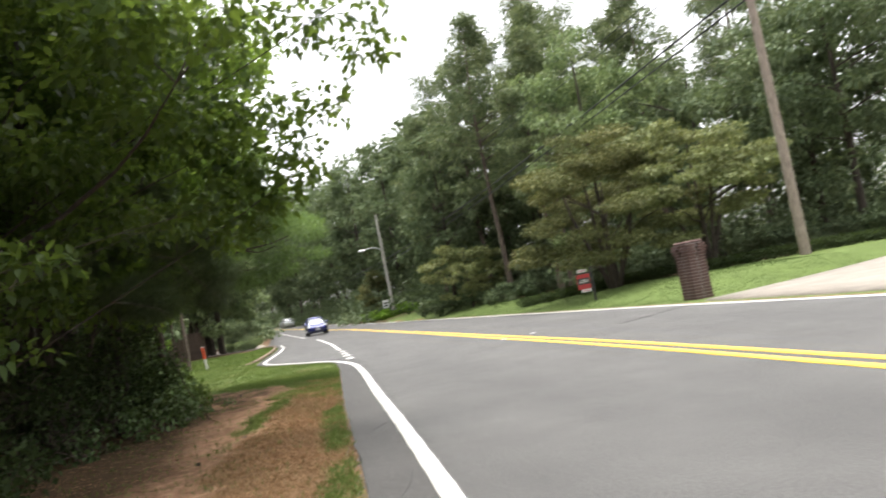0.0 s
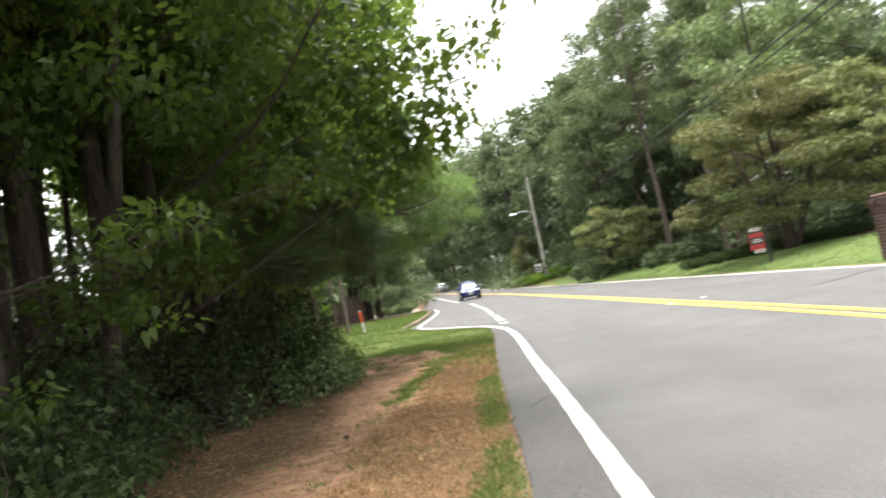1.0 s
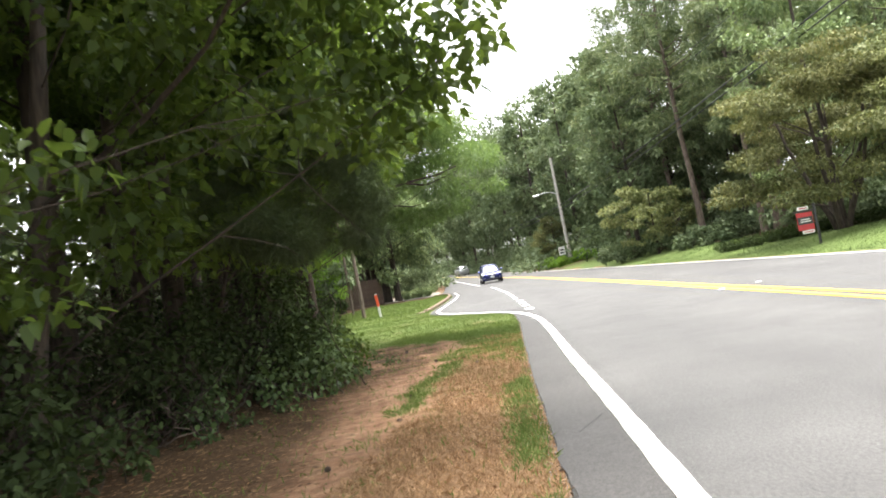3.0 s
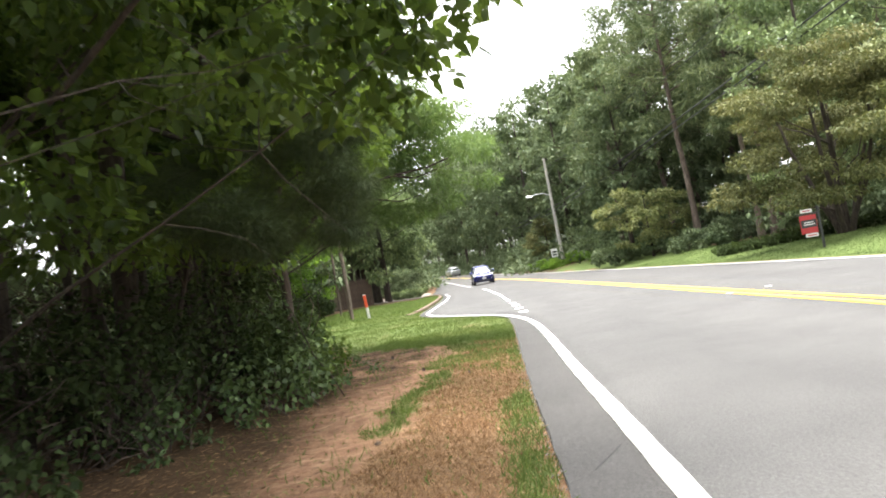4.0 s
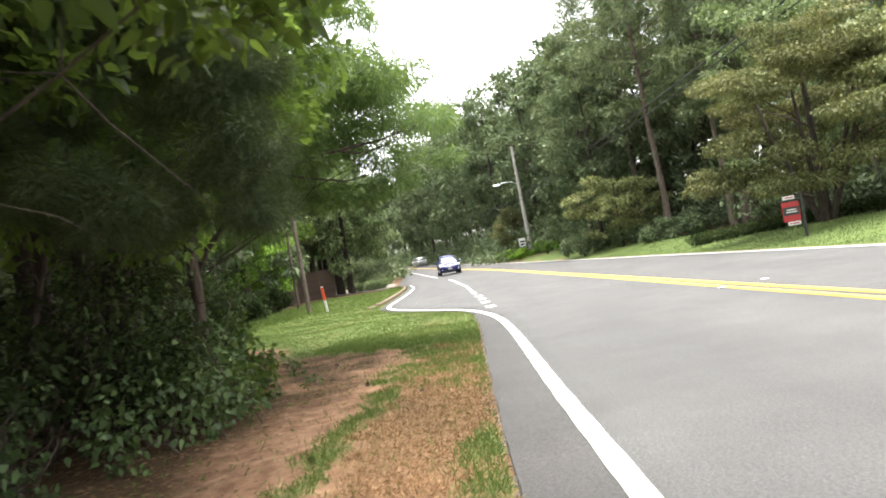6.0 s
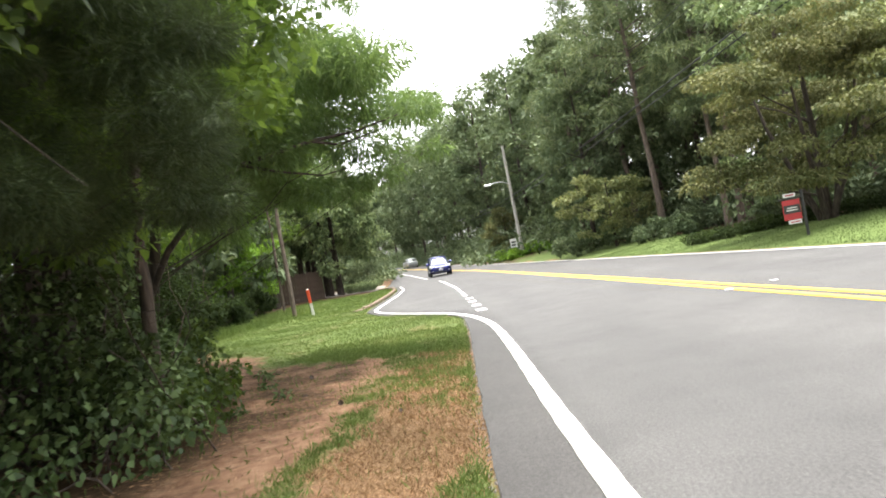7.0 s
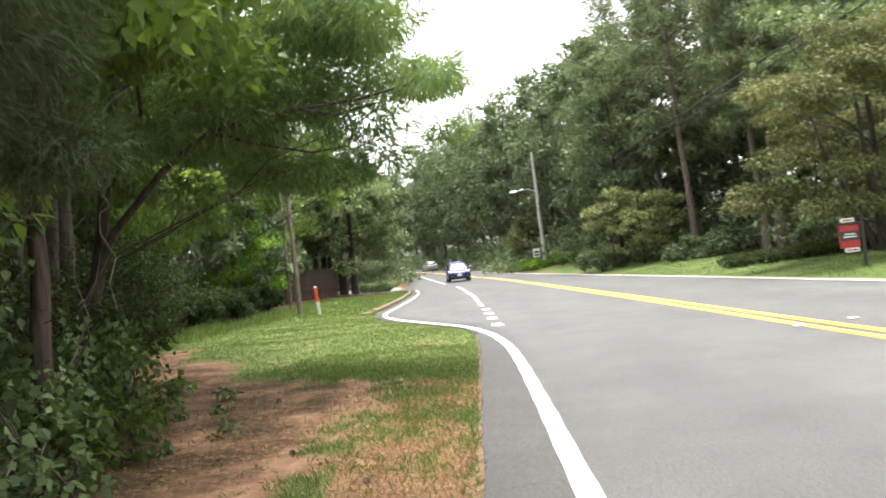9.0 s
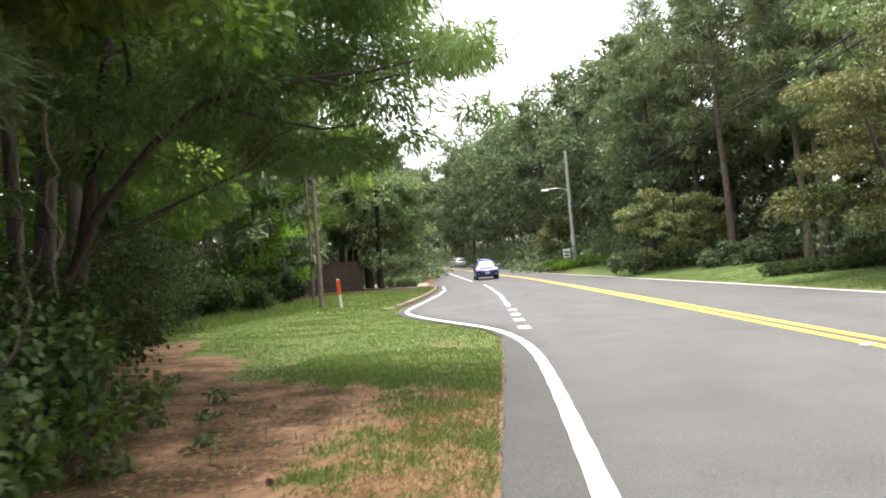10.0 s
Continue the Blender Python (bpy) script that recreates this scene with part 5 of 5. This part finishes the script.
def board_fence(a, b, h):
    a, b = np.array(a, float), np.array(b, float)
    n = int(np.linalg.norm(b - a) / 0.15)
    ang = math.degrees(math.atan2(*(b - a)[::-1]))
    base = thing("fence", pose(a[0], a[1], height(*a) - 0.02, 0, 0, ang), "dark brown board fence under the trees", "fence")
    me = bpy.data.meshes.new("board")
    bm = box(bmesh.new(), 0, -0.011, 0.03, 0.138, 0.011, h, 0.004)
    bm.to_mesh(me)
    bm.free()
    me.materials.append(FENCE)
    rng = random.Random(3)
    for k in range(n):
        o = new("board", me)
        o.parent = base
        o.matrix_basis = pose(k * 0.15, rng.uniform(-0.004, 0.004), rng.uniform(-0.015, 0.015), 0, rng.uniform(-0.5, 0.5), 0)
    for z in (0.35, h - 0.3):
        part("rail", box(bmesh.new(), 0, 0.013, z, n * 0.15, 0.05, z + 0.09), FENCE, base)
    for k in range(0, n + 1, 14):
        part("post", box(bmesh.new(), k * 0.15 - 0.045, 0.05, 0, k * 0.15 + 0.045, 0.14, h + 0.05), FENCE, base)


board_fence((-16.8, 53.0), (-9.45, 56.3), 1.95)
for k, (x, y) in enumerate(((-10.9, 58.9), (-10.4, 58.2), (-9.9, 59.4), (-9.5, 58.5), (-11.3, 58.2), (-9.1, 59.6))):
    t = thing("bare_trunk", pose(x, y, height(x, y) - 0.03), "dark straight trunk beside the board fence", "tree trunk", "dark trunks")
    v, f = tube(stem_line(np.random.default_rng(220 + k), (0, 0, 0), (0.15 * (k % 3 - 1), 0.1, 5.8), 0.03, 8), np.linspace(0.22, 0.14, 8), 9)
    mesh_part("trunk", from_arrays("trunk", v, f), BARK_DARK, t, smooth=True)

# ---- car ----
CAR_BLUE = rough_paint("deep_blue_car_paint", (0.012, 0.016, 0.10), (0.016, 0.022, 0.13), 2, 0.22, 0.3, 0)
GLASS_DARK = rough_paint("sky_reflecting_car_glass", (0.30, 0.32, 0.33), (0.36, 0.38, 0.39), 2, 0.05, 0.75, 0)
TYRE = rough_paint("black_rubber", (0.012, 0.012, 0.012), (0.025, 0.025, 0.025), 8, 0.85)
LENS = rough_paint("clear_lamp_lens", (0.55, 0.56, 0.56), (0.7, 0.7, 0.68), 3, 0.12, 0.2, 0)


def loft(sections):
    """A closed skin through cross sections of equal length, each a list of (x, y, z)."""
    n, k = len(sections), len(sections[0])
    bm = bmesh.new()
    rings = [[bm.verts.new(p) for p in s] for s in sections]
    for a, b in zip(rings, rings[1:]):
        for j in range(k):
            bm.faces.new((a[j], a[(j + 1) % k], b[(j + 1) % k], b[j]))
    bm.faces.new(rings[0][::-1])
    bm.faces.new(rings[-1])
    bmesh.ops.recalc_face_normals(bm, faces=bm.faces)
    return bm


def hull_section(y, half, z0, z1, belt, tuck):
    """One upright slice of a car body, rounded at its shoulders."""
    right = [(half * 0.72, y, z0), (half * 0.97, y, z0 + 0.09), (half, y, z0 + 0.3 * (z1 - z0)), (half * 0.985, y, belt), (half * tuck, y, z1 - 0.02), (half * tuck * 0.72, y, z1)]
    return right + [(-x, b, z) for x, b, z in reversed(right)]


def hatchback(x, y, heading, paint, label, colour):
    car = thing("car", pose(x, y, float(gz(y)) + 0.004, 0, 0, heading), label, "car")
    # lower body, nose at -y
    lower = [hull_section(a, h, z0, z1, b, t) for a, h, z0, z1, b, t in (
        (-1.98, 0.55, 0.30, 0.62, 0.52, 0.85), (-1.88, 0.74, 0.22, 0.74, 0.58, 0.86), (-1.55, 0.83, 0.19, 0.87, 0.68, 0.86), (-1.05, 0.845, 0.18, 0.98, 0.78, 0.88),
        (-0.4, 0.847, 0.18, 0.99, 0.86, 0.95), (0.6, 0.847, 0.18, 1.0, 0.88, 0.95), (1.4, 0.84, 0.19, 1.02, 0.9, 0.94), (1.82, 0.80, 0.25, 1.0, 0.85, 0.92), (1.95, 0.68, 0.34, 0.9, 0.75, 0.9))]
    body = part("body", loft(lower), paint, car, colour, True)
    cabin = [hull_section(a, h, z0, z1, (z0 + z1) / 2, t) for a, h, z0, z1, t in (
        (-1.12, 0.62, 0.90, 0.99, 0.9), (-0.75, 0.70, 0.92, 1.19, 0.86), (-0.25, 0.72, 0.92, 1.44, 0.80), (0.35, 0.72, 0.92, 1.52, 0.80), (1.1, 0.70, 0.92, 1.50, 0.80), (1.6, 0.67, 0.92, 1.38, 0.80), (1.86, 0.6, 0.9, 1.02, 0.85))]
    part("glasshouse", loft(cabin), GLASS_DARK, car, "tinted windows all round", True)
    roof = [[(s * hw, a, z + 0.012 - 0.02 * abs(s) ** 2) for s in (-1, -0.5, 0, 0.5, 1)] + [(s * hw, a, z - 0.03) for s in (1, 0.5, 0, -0.5, -1)] for a, hw, z in ((-0.28, 0.50, 1.45), (0.35, 0.53, 1.53), (1.1, 0.52, 1.51), (1.62, 0.48, 1.39))]
    part("roof", loft(roof), paint, car, "", True)
    for s in (-1, 1):
        v, f = tube([(s * 0.66, -1.08, 0.97), (s * 0.6, -0.7, 1.22), (s * 0.52, -0.26, 1.46)], [0.035, 0.035, 0.035], 6)
        mesh_part("windscreen_pillar", from_arrays("windscreen_pillar", v, f), paint, car, smooth=True)
        for a in (0.2, 1.15):
            v, f = tube([(s * 0.76, a, 0.95), (s * 0.60, a + 0.02, 1.49)], [0.035, 0.03], 6)
            mesh_part("door_pillar", from_arrays("door_pillar", v, f), paint, car, smooth=True)
        bm = bmesh.new()
        box(bm, s * 0.93 - 0.1, -0.83, 0.93, s * 0.93 + 0.1, -0.7, 1.08, 0.035)
        part("wing_mirror", bm, paint, car)
        lamp = [[(s * (a + 0.02), b, z0), (s * (a + c), b + 0.0, z0 + 0.02), (s * (a + c), b + 0.03, z1), (s * a, b + 0.03, z1)] for a, b, c, z0, z1 in ((0.34, -1.93, 0.2, 0.62, 0.68), (0.42, -1.86, 0.3, 0.60, 0.76), (0.56, -1.62, 0.27, 0.64, 0.84), (0.68, -1.42, 0.15, 0.72, 0.87))]
        part("headlight", loft(lamp), LENS, car, "swept clear headlight", True)
        bm = bmesh.new()
        box(bm, s * 0.56 - 0.09, -1.955, 0.36, s * 0.56 + 0.09, -1.85, 0.45, 0.02)
        part("fog_lamp", bm, LENS, car)
        for a in (-1.28, 1.22):
            wheel = part("wheel", bmesh_wheel(0.30, 0.19, s), TYRE, car, "black tyre with silver rim", True)
            wheel.location = (s * 0.76, a, 0.30)
            rim = part("rim", bmesh_wheel(0.19, 0.02, s), STEEL, wheel, "silver wheel rim")
            rim.location = (s * 0.092, 0, 0)
    for nm, mat, x0, x1, a0, a1, z0, z1, lab in (("grille", SIGN_BLACK, -0.36, 0.36, -1.985, -1.9, 0.56, 0.65, "black upper grille"), ("lower_grille", SIGN_BLACK, -0.5, 0.5, -1.99, -1.85, 0.27, 0.37, "black lower air intake"),
                                                  ("number_plate", SIGN_WHITE, -0.16, 0.16, -2.0, -1.97, 0.42, 0.53, "pale plate"), ("badge", STEEL, -0.06, 0.06, -2.0, -1.97, 0.575, 0.645, "silver badge")):
        p = part(nm, box(bmesh.new(), x0, a0, z0, x1, a1, z1, 0.012), mat, car, lab)
        if nm == "number_plate":
            part("plate_bar", box(bmesh.new(), -0.11, -2.004, 0.455, 0.11, -2.0005, 0.495), STEEL, p)
    v, f = tube([(-0.5, -1.06, 1.0), (0.0, -1.02, 1.03), (0.1, -0.98, 1.06)], [0.012, 0.01, 0.008], 5)
    mesh_part("wiper", from_arrays("wiper", v, f), SIGN_BLACK, car)
    return car


def bmesh_wheel(r, w, s):
    bm = bmesh.new()
    bmesh.ops.create_cone(bm, cap_ends=True, segments=24, radius1=r, radius2=r, depth=w, matrix=Matrix.Rotation(radians(90), 4, "Y"))
    bmesh.ops.bevel(bm, geom=[e for e in bm.edges if abs(e.verts[0].co.x - e.verts[1].co.x) < 1e-5], offset=min(0.03, w * 0.3), segments=2, affect="EDGES")
    return bm


hatchback(-2.0, 65.5, 6, CAR_BLUE, "deep blue compact hatchback on the road", "deep blue painted body")
CAR_SILVER = rough_paint("silver_car_paint", (0.42, 0.43, 0.44), (0.5, 0.51, 0.52), 2, 0.3, 0.5, 0)
hatchback(-8.2, 124.0, 197, CAR_SILVER, "pale silver car far along the road", "silver painted body")

# ---- cones on the clay ----


def pine_cone_mesh():
    """A small cone: rings of spread scales round a core."""
    rng = np.random.default_rng(9)
    vs, fs = [], []
    for ring in range(6):
        r = 0.022 * math.sin(0.5 + ring * 0.45)
        for k in range(9):
            a = 2 * math.pi * (k + 0.5 * (ring % 2)) / 9
            x0 = -0.035 + ring * 0.013
            d = np.array([0, math.cos(a), math.sin(a)])
            s = np.array([0, -math.sin(a), math.cos(a)])
            p = np.array([x0, 0, 0.022]) + d * r * 0.3
            i = len(vs)
            vs += [p + s * 0.004, p - s * 0.004, p + d * r - s * 0.007 + np.array([-0.008, 0, 0]), p + d * r + s * 0.007 + np.array([-0.008, 0, 0])]
            fs.append((i, i + 1, i + 2, i + 3))
    me = from_arrays("pine_cone", vs, fs)
    me.materials.append(BARK_PINE)
    return me


cone = pine_cone_mesh()
for k, (x, y) in enumerate(((-1.17, 8.3), (-1.2, 9.25), (-1.25, 11.9), (-1.95, 14.1), (-1.75, 12.8), (-1.4, 6.9), (-0.7, 11.2))):
    o = new("pine_cone", cone)
    o.matrix_basis = pose(x, y, height(x, y) + 0.004, 0, 0, 47 * k) @ Matrix.Scale(0.62 + 0.06 * (k % 5), 4)
    tagged(o, "dry brown pine cone lying on the clay verge", "pine cone", "cones on the verge")

# ---- turf, needles and litter ----


def scatter(n, x0, x1, y0, y1, seed):
    rng = np.random.default_rng(seed)
    return rng, rng.uniform(x0, x1, n), rng.uniform(y0, y1, n)


def spread(name, n, area, seed, chance, material, label, category, length, width, droop, up, tilt):
    rng, x, y = scatter(n, *area, seed)
    t, s, l = cover_of(x, y)
    ok = rng.uniform(0, 1, n) < chance(t, s, l, x, y)
    ok &= (x < left_edge(y) - 0.03) | (x > right_edge(y) + 0.15)
    x, y = x[ok], y[ok]
    pos = np.stack([x, y, land(x, y) + 0.004], 1)
    out = np.tile([[0, 0, tilt]], (len(x), 1)).astype(float)
    v, f = leaf_arrays(rng, pos, out, length, width, droop, up, 0.55)
    if tilt == 0:
        rest = np.repeat(pos[:, 2], 4)
        v[:, 2] = rest + 0.001 + 0.12 * np.abs(v[:, 2] - rest)
    ob = mesh_part(name, from_arrays(name, v, f), material)
    return tagged(ob, label, category, kind="stuff")


rng_g, gx, gy = scatter(2600, -0.12, 0.05, 1.5, 19.5, 310)
gx = left_edge(gy) + gx * rng_g.uniform(0.2, 1, len(gx))
gp = np.stack([gx, gy, np.maximum(land(gx, gy), gz(gy) - 0.01) + 0.003], 1)
gs = rng_g.uniform(0.004, 0.013, (len(gp), 1, 1))
corner = unit(rng_g.normal(size=(len(gp), 4, 3)))
gv = (gp[:, None] + corner * gs).reshape(-1, 3)
gi = np.arange(len(gp))[:, None] * 4
gf = np.concatenate([gi + np.array([t]) for t in ((0, 1, 2), (0, 2, 3), (0, 3, 1), (1, 3, 2))], 0)
tagged(mesh_part("gravel", from_arrays("gravel", gv, gf), MORTAR), "grey crumbs of asphalt along the broken road edge", "gravel", kind="stuff")
grass_near = spread("grass", 150000, (-2.6, 0.0, 2.5, 18), 301, lambda t, s, l, x, y: (0.9 * soft_step(0.1, 0.8, t) + 0.02) * (1 - 0.8 * soft_step(13.6, 17.5, y + 0.8 * np.sin(x * 3.1) * np.sin(x * 1.3 + 1))), BLADE, "short green grass tufts on the clay verge", "grass", 0.06, 0.0065, 0.0, 0.2, 1.3)
grass_clear = spread("grass", 110000, (-9, 0.0, 13.5, 30), 302, lambda t, s, l, x, y: soft_step(0.3, 0.8, t), BLADE, "mown green grass of the clearing", "grass", 0.05, 0.007, 0.0, 0.2, 1.2)
grass_far = spread("grass", 30000, (-10, -3.3, 30, 58), 303, lambda t, s, l, x, y: soft_step(0.3, 0.8, t), BLADE, "mown green grass past the lay-by", "grass", 0.09, 0.028, 0.0, 0.2, 1.2)
lawn_grass = spread("grass", 60000, (3, 14, 17, 45), 304, lambda t, s, l, x, y: soft_step(0.3, 0.8, t), LAWN, "mown green lawn beside the road", "grass", 0.05, 0.012, 0.0, 0.2, 1.2)
tall_grass = spread("tall_grass", 9000, (-9, -6.5, 20, 37), 305, lambda t, s, l, x, y: 0.7 + 0 * t, BLADE, "taller grass along the wood's edge", "grass", 0.3, 0.018, 0.0, 0.2, 1.5)
needles = spread("pine_straw", 130000, (-2.8, 0.0, 2.5, 16.5), 306, lambda t, s, l, x, y: np.clip(s, 0.06, 1) * (1 - 0.7 * t), DRY, "fallen brown pine needles on clay", "pine straw", 0.1, 0.0036, 0.0, 1.0, 0)
dead = spread("leaf_litter", 18000, (-5, -1.0, 2.5, 17), 307, lambda t, s, l, x, y: np.clip(l + 0.12, 0, 1) * (1 - 0.8 * t), DEAD_LEAF, "fallen brown leaves under the trees", "leaf litter", 0.055, 0.032, 0.0, 1.2, 0)
thatch = spread("dry_grass", 80000, (-1.35, 0.0, 2.5, 15), 308, lambda t, s, l, x, y: soft_step(0.35, 0.8, s) * (1 - t), DRY, "withered brown grass thatch on the verge", "dry grass", 0.05, 0.004, 0.15, 0.4, 0.55)
